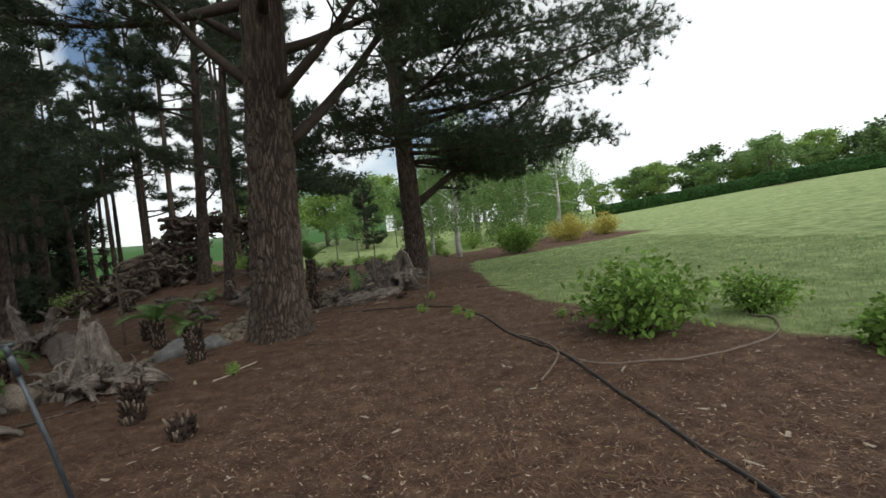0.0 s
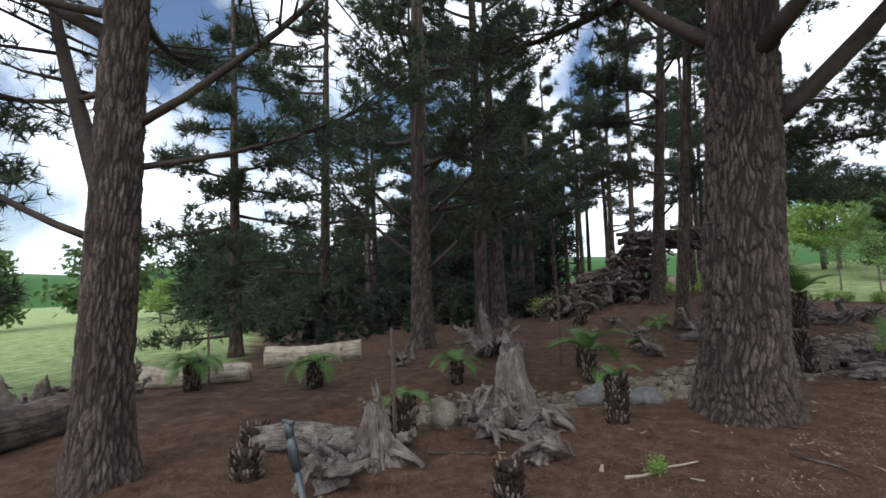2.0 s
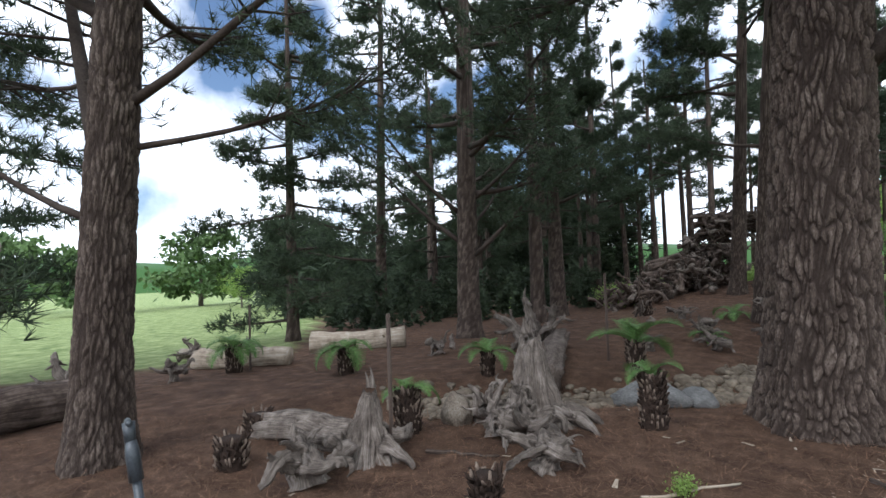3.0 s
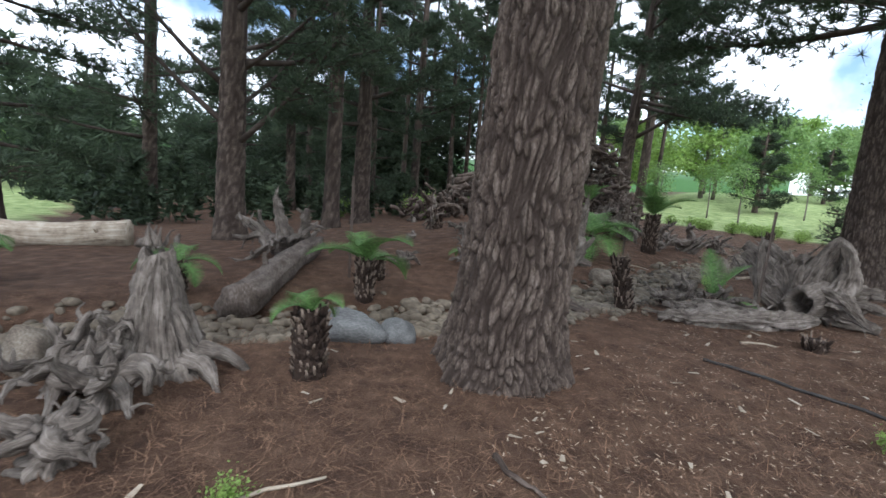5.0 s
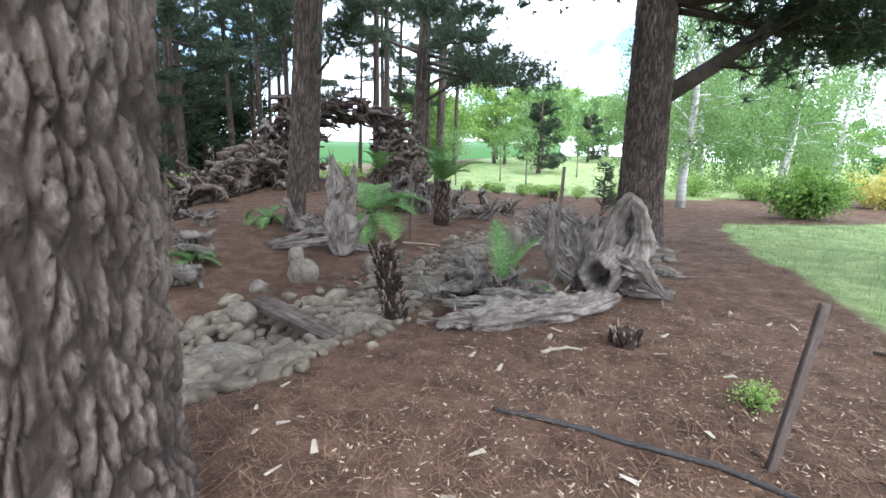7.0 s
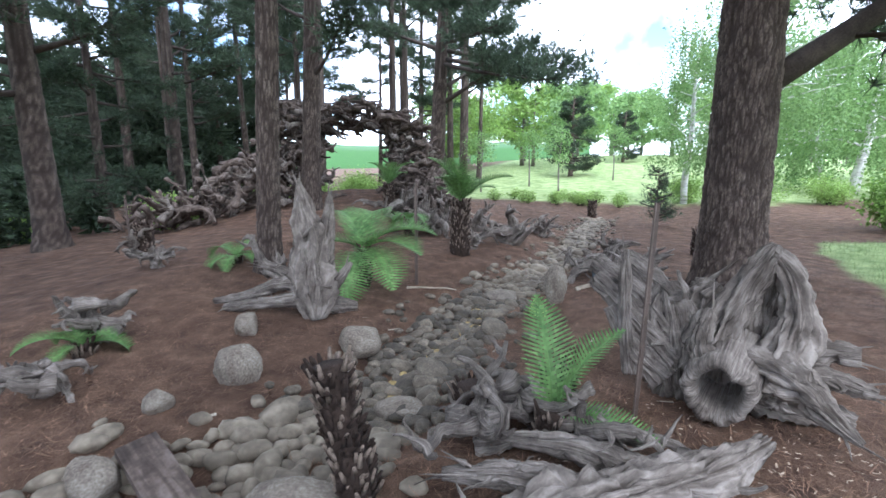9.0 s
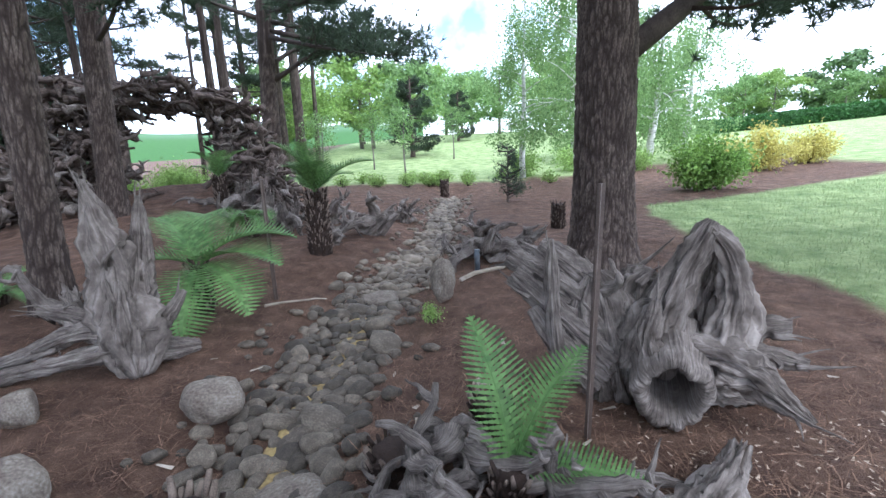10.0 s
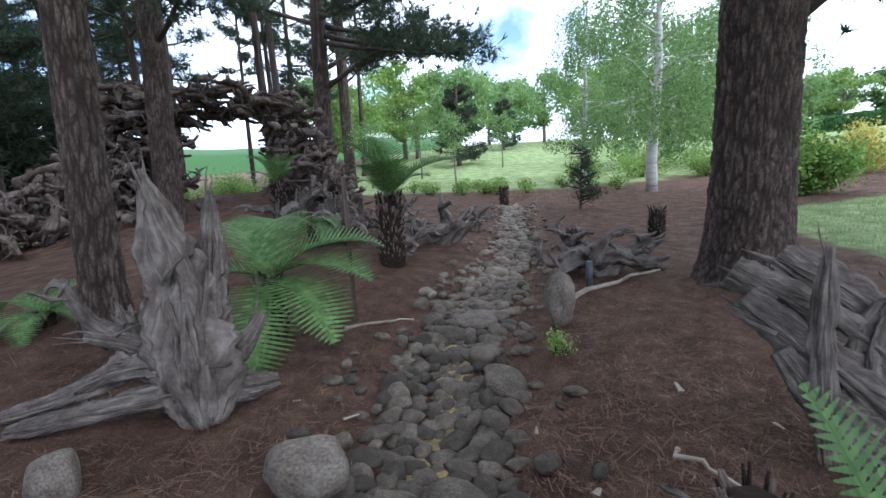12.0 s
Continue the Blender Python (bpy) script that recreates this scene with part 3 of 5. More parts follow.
def sculpted(name, x, y, rz, arms, seed, label, group="driftwood stumps"):
    """A weathered stump of named limbs. arms: part, keys of x, y, z and radius, flatness, torn ends."""
    ob = thing(name, x, y, label, "driftwood", group, rz=rz)
    rng = np.random.default_rng(seed)
    for k, (kind, keys, flat, torn) in enumerate(arms):
        line = spline(keys, 40)
        b = Builder()
        b.tube([q[:3] for q in line], [max(q[3], 0.004) * (1 + rng.normal(0, 0.04)) for q in line], 56, 0.5, 3.0, 0, 0.0, 0.0, seed + k * 1.7, flat, (0, 1, 0), 0.26)
        body = part(kind, b.mesh(kind, DRIFT), DRIFT, ob)
        tip, way = line[-5], line[-1] - line[-7]
        for j in range(torn):
            sp = Builder()
            o = Vector(tip[:3]) + Vector(rng.normal(0, 1, 3)) * tip[3] * 0.5
            root_arm(sp, o - Vector(way[:3]) * 0.6, Vector(way[:3]).normalized() + Vector(rng.normal(0, 0.2, 3)), rng.uniform(0.12, 0.3), max(0.012, tip[3] * rng.uniform(0.25, 0.5)), rng, 0.15, 0.1, 9, 0.2)
            part("splinter", sp.mesh("splinter", DRIFT), DRIFT, body)
        for j in range(3 if kind in ("root", "slab", "shell", "arm", "timber") else 0):
            sp, o = Builder(), line[rng.integers(4, 34)]
            way = Vector((rng.normal(0, 1), rng.normal(-0.4, 0.7), rng.normal(0.2, 0.6)))
            root_arm(sp, o[:3], way, o[3] + rng.uniform(0.06, 0.22), max(0.014, o[3] * rng.uniform(0.18, 0.4)), rng, 0.5, 0.2, 11, 0.15)
            part("knot", sp.mesh("knot", DRIFT), DRIFT, body)
    return ob


def flared_stump(x, y, r, h, seed, label):
    """A stump that rises from a wide skirt of roots to a torn point, its old bark in ragged layers."""
    ob = thing("root_stump", x, y, label, "driftwood", "driftwood stumps")
    b, sides, rows = Builder(), 110, 64
    for j in range(rows + 1):
        t = j / rows
        for k in range(sides):
            q = 6.2832 * k / sides
            c, sn = math.cos(q), math.sin(q)
            lobes = 0.5 + 0.5 * math.sin(5 * q + seed + 1.6 * noise.noise((c, sn, seed)))
            skirt = math.exp(-t * 4.2)
            rr = r * (0.16 + 0.26 * (1 - t) + (0.26 + 0.5 * lobes) * skirt * 0.75)
            n = noise.noise((c * 5 + seed, sn * 5, t * 2.4))
            rr *= 1 + 0.26 * noise.noise((c * 1.7 + seed, sn * 1.7, t * 1.5)) + 0.14 * n - 0.55 * max(0.0, 0.14 - abs(noise.noise((c * 3.4, sn * 3.4 + seed, t * 1.6)))) + 0.06 * math.floor(4 * noise.noise((c * 9, sn * 9, t * 7 + seed)))
            z = h * t * (1 - (0.14 * (1 + noise.noise((c * 2.2 + 5, sn * 2.2, seed))) if t > 0.7 else 0) * (t - 0.7) / 0.3) - 0.06
            b.v.append((c * rr - 0.06 * t, sn * rr * 0.85 + 0.05 * t, z))
    for j in range(rows):
        for k in range(sides):
            p, q = j * sides + k, j * sides + (k + 1) % sides
            u0, u1 = 3 * r * k / sides, 3 * r * (k + 1) / sides
            b.face((p, q, q + sides, p + sides), ((u0, h * j / rows), (u1, h * j / rows), (u1, h * (j + 1) / rows), (u0, h * (j + 1) / rows)))
    b.face([rows * sides + k for k in range(sides)], [(0.05 * math.cos(6.28 * k / sides), 0.05 * math.sin(6.28 * k / sides)) for k in range(sides)])
    part("bole", b.mesh("bole", DRIFT), DRIFT, ob)
    rng = np.random.default_rng(seed)
    for k in range(6):
        a = 6.283 * (k + rng.uniform(-0.3, 0.3)) / 6
        rb = Builder()
        root_arm(rb, (math.cos(a) * r * 0.55, math.sin(a) * r * 0.5, 0.14), (math.cos(a), math.sin(a), -0.1), rng.uniform(0.35, 0.8), 0.085, rng, 0.35, 0.2, 14, 0.16, 0.04)
        part("root", rb.mesh("root", DRIFT), DRIFT, ob)
    for k in range(4):
        sp = Builder()
        root_arm(sp, (-0.06 + rng.normal(0, 0.03), 0.05 + rng.normal(0, 0.03), h * 0.86), (rng.normal(0, 0.15), rng.normal(0, 0.15), 1), rng.uniform(0.1, 0.2), 0.03, rng, 0.15, 0.15, 9, 0.2)
        part("splinter", sp.mesh("splinter", DRIFT), DRIFT, ob)
    return ob


def log(name, p0, p1, r, seed, label, mat, taper=0.85, group="logs", rise=0.0, ridge=0.05):
    """A felled log lying on the ground, with cut ends."""
    rng = np.random.default_rng(seed)
    mid = ((p0[0] + p1[0]) / 2, (p0[1] + p1[1]) / 2)
    ob = thing(name, *mid, label, "log", group)
    z = ob.matrix_world.translation.z
    n, b = 14, Builder()
    pts, rad = [], []
    for k in range(n + 1):
        t = k / n
        x, y = p0[0] + (p1[0] - p0[0]) * t, p0[1] + (p1[1] - p0[1]) * t
        zz = height(p0[0], p0[1]) * (1 - t) + height(p1[0], p1[1]) * t
        pts.append((x - mid[0], y - mid[1], zz - z + r * 0.8 + rise * t + 0.03 * math.sin(t * 7 + seed)))
        rad.append(r * (1 - (1 - taper) * t) * (1 + rng.normal(0, 0.03)))
    b.tube(pts, rad, 26, 0.12 + ridge, 3.0 + 20 * max(0.0, ridge - 0.08), 7, ridge, 1.0, float(seed), 1.0 if ridge < 0.1 else 0.7)
    part("timber", b.mesh("timber", mat), mat, ob)
    for k in range(2):
        b = Builder()
        i = rng.integers(2, 12)
        root_arm(b, pts[i], (rng.normal(), rng.normal(), 0.8), r * rng.uniform(0.9, 1.5), r * 0.22, rng, 0.2, 0.5, 8)
        part("branch_stub", b.mesh("branch_stub", mat), mat, ob)
    return ob


def stone_mesh(seed, subdiv=2, rough=0.16, mat=None, freq=1.1):
    bm = bmesh.new()
    bmesh.ops.create_icosphere(bm, subdivisions=subdiv, radius=1.0)
    for v in bm.verts:
        o = v.co.normalized()
        k = 1 + rough * 1.6 * noise.noise(o * freq + Vector((seed * 3.7, 0, seed))) + rough * 0.5 * noise.noise(o * 3.3 + Vector((0, seed * 2.1, 0)))
        v.co = o * k
    cuts = np.random.default_rng(seed)
    for n in range(9):
        w = Vector(cuts.normal(0, 1, 3)).normalized()
        d = cuts.uniform(0.66, 0.9)
        for v in bm.verts:
            over = v.co.dot(w) - d
            if over > 0:
                v.co -= w * over * 0.65
    me = bpy.data.meshes.new("stone")
    bm.to_mesh(me)
    bm.free()
    me.materials.append(mat or STONE)
    me.shade_smooth()
    return me


def boulder(x, y, sx, sy, sz, seed, label, rz=0.0, mat=None, group="boulders", tilt=0.0, sink=0.25):
    ob = new("boulder", stone_mesh(seed, 4, 0.2, mat or BOULDER, 1.0))
    ob.matrix_world = pose(x, y, height(x, y) + sz * (1 - sink * 2), tilt, 0, rz) @ Matrix.Diagonal((sx, sy, sz, 1))
    return tagged(ob, label, "rock", group)


def frond(b, base, az, length, rise, rng, curl=1.5, pairs=26, fat=0.26):
    """A fern frond: a bent midrib with tapering leaflets to both sides, toothed along their edges."""
    a = radians(az)
    out = Vector((math.cos(a), math.sin(a), 0))
    side = Vector((-math.sin(a), math.cos(a), 0))
    p, ang = Vector(base), radians(rise)
    pts, n = [p.copy()], pairs + 3
    for k in range(n):
        p = p + (out * math.cos(ang) + Vector((0, 0, math.sin(ang)))) * (length / n)
        ang -= radians(curl * 90 / n)
        pts.append(p.copy())
    b.tube(pts[::3] + [pts[-1]], [0.008 * (1 - 0.8 * k / (len(pts[::3]))) for k in range(len(pts[::3]) + 1)], 4)
    for k in range(3, n):
        t = (k - 2) / (n - 2)
        ln = length * fat * (math.sin(math.pi * min(1.0, t * 0.8 + 0.2)) ** 0.8) * rng.uniform(0.9, 1.05)
        d = (pts[min(k + 1, n)] - pts[k - 1]).normalized()
        up = side.cross(d).normalized()
        w = length / n * 1.3
        for sgn in (-1, 1):
            way = (side * sgn + d * 0.35 + up * -0.12).normalized()
            e = pts[k] + way * ln - up * ln * 0.12
            steps = 5
            for j in range(steps):
                f0, f1 = j / steps, (j + 1) / steps
                q0, q1 = pts[k].lerp(e, f0), pts[k].lerp(e, f1)
                w0, w1 = w * (1 - f0 * 0.8), w * (1 - f1 * 0.85) * 0.6
                b.quad(q0 - d * w0 * 0.5, q0 + d * w0 * 0.5, q1 + d * w1 * 0.5, q1 - d * w1 * 0.5)


def fern_trunk_parts(ob, r, h, rng, lean=(0, 0)):
    """The fibrous trunk of a tree fern: a dark core set with pale-tipped frond stubs."""
    b = Builder()
    b.tube([(lean[0] * t * h, lean[1] * t * h, t * h - 0.06 * (1 - t)) for t in (0, 0.25, 0.5, 0.75, 1)], [r * k for k in (1.05, 1, 0.95, 0.95, 0.75)], 14, 0.25, 4.0, seed=float(rng.uniform(0, 9)))
    part("core", b.mesh("core", FIBRE), FIBRE, ob, "dark fibrous core")
    s, c = Builder(), Builder()
    rows = max(3, int(h / 0.045))
    around = max(8, int(r * 6.28 / 0.042))
    for k in range(rows):
        for j in range(around):
            q = 6.28 * (j + (k % 2) * 0.5) / around + rng.normal(0, 0.1)
            z = h * (k + rng.uniform(0.1, 0.7)) / rows
            o = Vector((math.cos(q), math.sin(q), 0))
            p = o * r * 0.88 + Vector((lean[0] * z, lean[1] * z, z))
            t = p + o * rng.uniform(0.02, 0.045) + Vector((rng.normal(0, 0.006), rng.normal(0, 0.006), 0.06 * rng.uniform(0.5, 1.6)))
            (c if rng.uniform() < 0.45 else s).tube([p, t], [0.017, 0.009], 5, squash=0.6)
    tagged(part("frond_stub", s.mesh("frond_stub", FIBRE), FIBRE, ob), kind="stuff")
    tagged(part("pale_stub", c.mesh("pale_stub", STUBTIP), STUBTIP, ob, "pale broken frond stubs"), kind="stuff")


def tree_fern(x, y, r, h, fronds, length, seed, label, rise=(25, 70), lean=(0, 0), curl=1.4, azs=None, group="tree ferns", fat=0.3, rises=None):
    rng = np.random.default_rng(seed)
    ob = thing("tree_fern" if fronds else "fern_stump", x, y, label, "fern" if fronds else "stump", group)
    if h > 0.02:
        fern_trunk_parts(ob, r, h, rng, lean)
    for k in range(fronds):
        az = azs[k] if azs else 360 * k / fronds + rng.uniform(-18, 18)
        b = Builder()
        frond(b, (lean[0] * h, lean[1] * h, max(h - 0.03, 0.0)), az, length * rng.uniform(0.75, 1.1), rises[k] if rises else rng.uniform(*rise), rng, curl * rng.uniform(0.8, 1.2), fat=fat)
        part("frond", b.mesh("frond", FERN, True), FERN, ob)
    return ob


def picket(x, y, h, label, lean=(0, 0), mat=None, r=0.018):
    """A steel post of three-winged section."""
    ob = thing("steel_post", x, y, label, "post", "steel posts")
    bm = bmesh.new()
    for k in range(3):
        g = bmesh.ops.create_cube(bm, size=1.0)
        bmesh.ops.transform(bm, verts=g["verts"], matrix=pose(0, 0, 0, 0, 0, 120 * k) @ pose(r * 0.6, 0, h / 2 - 0.1) @ Matrix.Diagonal((r * 1.3, 0.008, h + 0.2, 1)))
    for v in bm.verts:
        v.co.x += lean[0] * v.co.z
        v.co.y += lean[1] * v.co.z
    part("shaft", bm, mat or RUST, ob)
    for k in range(5):
        bm = bmesh.new()
        bmesh.ops.create_cone(bm, cap_ends=True, segments=8, radius1=0.006, radius2=0.006, depth=0.012)
        z = h * (0.3 + 0.15 * k)
        bmesh.ops.transform(bm, verts=bm.verts, matrix=pose(r + lean[0] * z, lean[1] * z, z, 90))
        part("stud", bm, mat or RUST, ob)
    return ob


def hose(name, pts, r, label, mat, lift=0.0):
    """A pipe that follows the ground."""
    n, b, way = 12, Builder(), []
    v = [Vector((*p, 0)) for p in pts]
    v = [v[0] * 2 - v[1]] + v + [v[-1] * 2 - v[-2]]
    for k in range(1, len(v) - 2):
        for j in range(n):
            t = j / n
            q = 0.5 * (2 * v[k] + (v[k + 1] - v[k - 1]) * t + (2 * v[k - 1] - 5 * v[k] + 4 * v[k + 1] - v[k + 2]) * t * t + (3 * v[k] - v[k - 1] - 3 * v[k + 1] + v[k + 2]) * t ** 3)
            way.append((q.x, q.y, height(q.x, q.y) + r * 0.9 + lift))
    b.tube(way, [r] * len(way), 8)
    ob = new(name, b.mesh(name, mat))
    return tagged(ob, label, "hose")


# ---- the near pines ----
BIG = "mature pine with deeply furrowed bark beside the mulch path"
pine("pine_tree", -2.85, 8.38, 0.46, 17, 11, BIG, (0.062, -0.005), [(3.3, 15, 4.8, 40, 0.12), (4.1, -35, 4.5, 30, 0.1), (4.4, 200, 4.2, 42, 0.1), (5.0, 30, 5.0, 22, 0.1), (5.2, 150, 4.5, 30, 0.1), (5.5, -70, 4.5, 25, 0.09), (5.9, 8, 5.5, 6, 0.08), (6.4, 42, 5.5, 4, 0.08), (6.2, -22, 5.5, 8, 0.08), (7.0, 22, 5.0, 4, 0.08), (7.4, -50, 5.0, 4, 0.08)],
     first=5.8, count=26, reach=4.6, needles=19, width=0.021, sides=360, rings=420, depth=0.036, flare=0.24)
pine("pine_tree", -0.5, 16.3, 0.385, 17, 12, "dark pine with a low forked limb beside driftwood", (-0.015, 0.0), [(2.55, 12, 6.5, 34, 0.15), (4.0, -12, 6.5, -4, 0.09), (4.3, -42, 6.0, -8, 0.08), (4.6, 22, 7.0, -3, 0.09), (5.2, -28, 8.0, 2, 0.1), (5.6, 5, 8.5, 4, 0.1), (5.0, 45, 6.5, 2, 0.09), (5.9, -60, 6.5, 4, 0.09), (6.4, -12, 9.0, 6, 0.09), (6.9, 28, 8.0, 6, 0.09), (7.4, -38, 8.0, 6, 0.09), (5.0, 190, 5.0, 12, 0.1), (4.7, 150, 4.5, 0, 0.07), (7.9, 8, 8.5, 4, 0.08), (8.6, -20, 7.5, 4, 0.08), (4.4, -85, 5.0, -2, 0.08), (3.9, 6, 4.6, -8, 0.05), (4.1, 30, 5.0, -8, 0.05), (4.4, 18, 5.5, -8, 0.05)],
     bare=0.14, first=6.0, count=24, reach=5.0, needles=26, size=0.25, width=0.019, curl=0.08, subs=28, sides=170, rings=240, depth=0.026)
pine("pine_tree", -6.4, 14.7, 0.165, 14, 13, "slim pine with flaking bark behind a grey stump", (0.1, -0.03), [(4.0, 200, 2.2, 10, 0.04)], first=6.5, count=16, reach=2.6, sides=110, rings=240, depth=0.015)
pine("pine_tree", -9.5, 19.7, 0.25, 15, 14, "straight pine standing against the rootwood arch", (0.09, -0.03), [(3.3, -20, 2.5, 30, 0.05), (4.6, 160, 2.5, 20, 0.05)], first=6.0, count=18, reach=2.9, sides=90, rings=150, depth=0.016, size=0.28, width=0.026, subs=20, per=11, needles=12)
pine("pine_tree", -9.1, 27.1, 0.34, 15, 15, "pine with a drooping bough behind the rootwood arch", (0.05, 0.0), [(3.6, 5, 4.0, 30, 0.1), (4.2, 60, 3.5, 26, 0.09), (5.6, 170, 4.0, 20, 0.09), (5.2, -4, 5.2, -14, 0.09), (5.0, -20, 5.6, -16, 0.09), (5.5, 12, 5.0, -12, 0.09), (5.8, -34, 4.8, -10, 0.09)], first=6.5, count=16, reach=3.0, sides=36, rings=60, depth=0.025, size=0.28, width=0.028, curl=0.06)
pine("pine_tree", -6.1, 2.36, 0.245, 16, 16, "pine with pale scarred bark at the grove's edge", (0.02, 0.045), [(2.5, 205, 5.0, 58, 0.11), (4.2, 215, 4.5, 30, 0.08), (3.3, 55, 4.5, 32, 0.045), (2.9, 75, 3.6, 15, 0.03), (4.4, 240, 4.5, 10, 0.04), (2.2, 240, 3.2, 24, 0.035), (3.7, 205, 4.6, 4, 0.03), (5.0, 245, 4.6, 6, 0.04)], first=4.4, count=26, reach=4.4, sides=150, rings=240, depth=0.024)
pine("pine_tree", -11.5, 10.0, 0.33, 16, 17, "dark many-limbed pine in the shaded grove", (0.0, 0.02), [(2.2, 20, 4.0, 35, 0.07), (2.6, 200, 4.5, 35, 0.07), (3.0, 120, 3.8, 30, 0.06), (3.4, 250, 4.2, 40, 0.06), (3.8, 60, 3.6, 35, 0.06)], first=3.6, count=22, reach=3.6, sides=36, rings=70, depth=0.025, size=0.28, width=0.026, subs=16, per=9, needles=12)
pine("pine_tree", -14.8, 16.5, 0.33, 17, 18, "dark pine in the shaded grove", (-0.01, 0.0), [], first=3.5, count=28, reach=3.4, sides=30, rings=60, depth=0.025, size=0.28, width=0.026, subs=20, per=11, needles=12)
pine("pine_tree", -20.2, 11.0, 0.28, 17, 19, "pine with level branches in the shaded grove", (0.02, 0.02), [], first=2.2, count=24, reach=4.0, sides=24, rings=50, depth=0.02, down=6, size=0.28, width=0.026, subs=14, per=9, needles=12)

# ---- the grove behind: three more kinds of pine, repeated ----
rng = np.random.default_rng(5)
tall = pine("pine_tree", -19.0, 23.5, 0.26, 19, 31, "tall slender pine in the grove", (0.01, 0.0), [], first=5.0, count=26, reach=3.0, sides=20, rings=40, depth=0.015, subs=12, per=7, needles=10, size=0.4, width=0.034)
low = pine("pine_tree", -17.5, 6.6, 0.22, 13, 32, "bushy dark conifer with boughs near the ground", (0.0, 0.0), [], first=0.7, count=34, reach=3.1, sides=18, rings=40, depth=0.015, subs=12, per=7, needles=10, size=0.36, width=0.034, down=10)
bare = pine("pine_tree", -14.5, 27.0, 0.2, 18, 33, "pale thin trunk with a high crown", (0.02, 0.01), [], first=8.0, count=16, reach=2.6, sides=16, rings=36, depth=0.012, subs=12, per=7, needles=10, size=0.4, width=0.034)
for src, x, y in ((tall, -24, 19), (tall, -27, 27), (tall, -27, 38), (tall, -17.5, 44), (tall, -24.5, 29), (tall, -32, 20), (tall, -29, 35), (tall, -12.5, 40), (tall, -36, 28), (tall, -34, 44), (tall, -13.2, 14.0),
                  (low, -14.5, -1.4), (low, -25, 16.5), (low, -19.0, 20.5), (low, -30, 24),
                  (tall, -21.5, 36.5), (tall, -14.2, 42.0), (bare, -17.5, 29.5), (bare, -13.5, 33.5), (bare, -20.5, 31), (bare, -11.0, 36), (bare, -16, 38), (bare, -24.5, 33), (bare, -25, 38.5), (bare, -19.5, 41), (bare, -22.5, 26), (bare, -13.0, 45), (bare, -28, 41), (bare, -12.5, 30.0)):
    s = rng.uniform(0.85, 1.15)
    copy_thing(src, pose(x, y, height(x, y), 0, 0, rng.uniform(0, 360)) @ Matrix.Diagonal((s, s, s, 1)))

def far_wood(label, n, spot, seed, size=1.1):
    """A belt of woodland too far to tell its trees apart."""
    rng = np.random.default_rng(seed)
    stems = np.array([spot(rng) for k in range(90)])
    pos, ways = [], []
    for x, y, h in stems:
        m = n // 90
        t = rng.uniform(0.03, 1, m)
        a, rad = rng.uniform(0, 6.28, m), (1.15 - t) * h * 0.24 * rng.uniform(0.2, 1.1, m)
        pos.append(np.stack([x + np.cos(a) * rad, y + np.sin(a) * rad, height(x, y) + t * h], 1))
        ways.append(np.stack([np.cos(a), np.sin(a), np.full(m, 0.1)], 1))
    return tagged(new("far_wood", tri_mesh("far_wood", tufts(np.concatenate(pos), np.concatenate(ways), rng, 5, size, 0.16), NEEDLE)), label, "woodland", kind="stuff")


far_wood("dark pine woodland closing the view behind the grove", 11000, lambda g: (g.uniform(-62, -36), g.uniform(10, 40), g.uniform(5, 10)), 71)
far_wood("dark undergrowth between the trunks of the grove", 6000, lambda g: (g.uniform(-34, -17.5), g.uniform(9.5, 23), g.uniform(0.8, 2.4)), 70, 0.35)
far_wood("dark pine woodland closing the view behind the grove", 12000, lambda g: (g.uniform(-46, -28), g.uniform(29, 42), g.uniform(6, 12)), 72)

# ---- the leafy trees on the lawn and by the hedge ----
birch = broadleaf("birch_tree", 1.6, 26.5, 9.0, 2.6, 41, "white-barked birch with fine hanging twigs", BIRCH, BIRCHLEAF, 0.13, 2.0, 24, 16000, 0.11, 0.5, (0.01, 0), group="birches")
weeper = broadleaf("weeping_birch", 7.3, 35.5, 8.5, 3.4, 42, "weeping birch with a forked white trunk", BIRCH, BIRCHLEAF, 0.17, 1.9, 24, 15000, 0.15, 0.9, (0.06, 0), group="birches")
for x, y, s in ((0.2, 30.5, 0.8), (4.0, 38.0, 1.05), (11.5, 41.0, 0.95), (9.0, 46.0, 1.1)):
    copy_thing(weeper if s > 0.9 else birch, pose(x, y, height(x, y), 0, 0, 57 * x) @ Matrix.Diagonal((s, s, s, 1)))
park = broadleaf("park_tree", -6.5, 50.0, 7.0, 3.2, 43, "round-crowned green tree on the far lawn", GREYBARK, BIRCHLEAF, 0.14, 1.6, 22, 3400, 0.38, 0.1, group="park trees")
lime = broadleaf("park_tree", -11.0, 56.0, 7.5, 3.4, 44, "light green tree on the far lawn", GREYBARK, LIMELEAF, 0.14, 1.6, 20, 4200, 0.34, 0.1, group="park trees")
dusk = broadleaf("park_tree", 26.0, 92.0, 8.0, 4.6, 45, "dark green tree beyond the hedge", GREYBARK, DARKLEAF, 0.2, 0.4, 22, 2800, 0.7, 0.0, group="park trees")
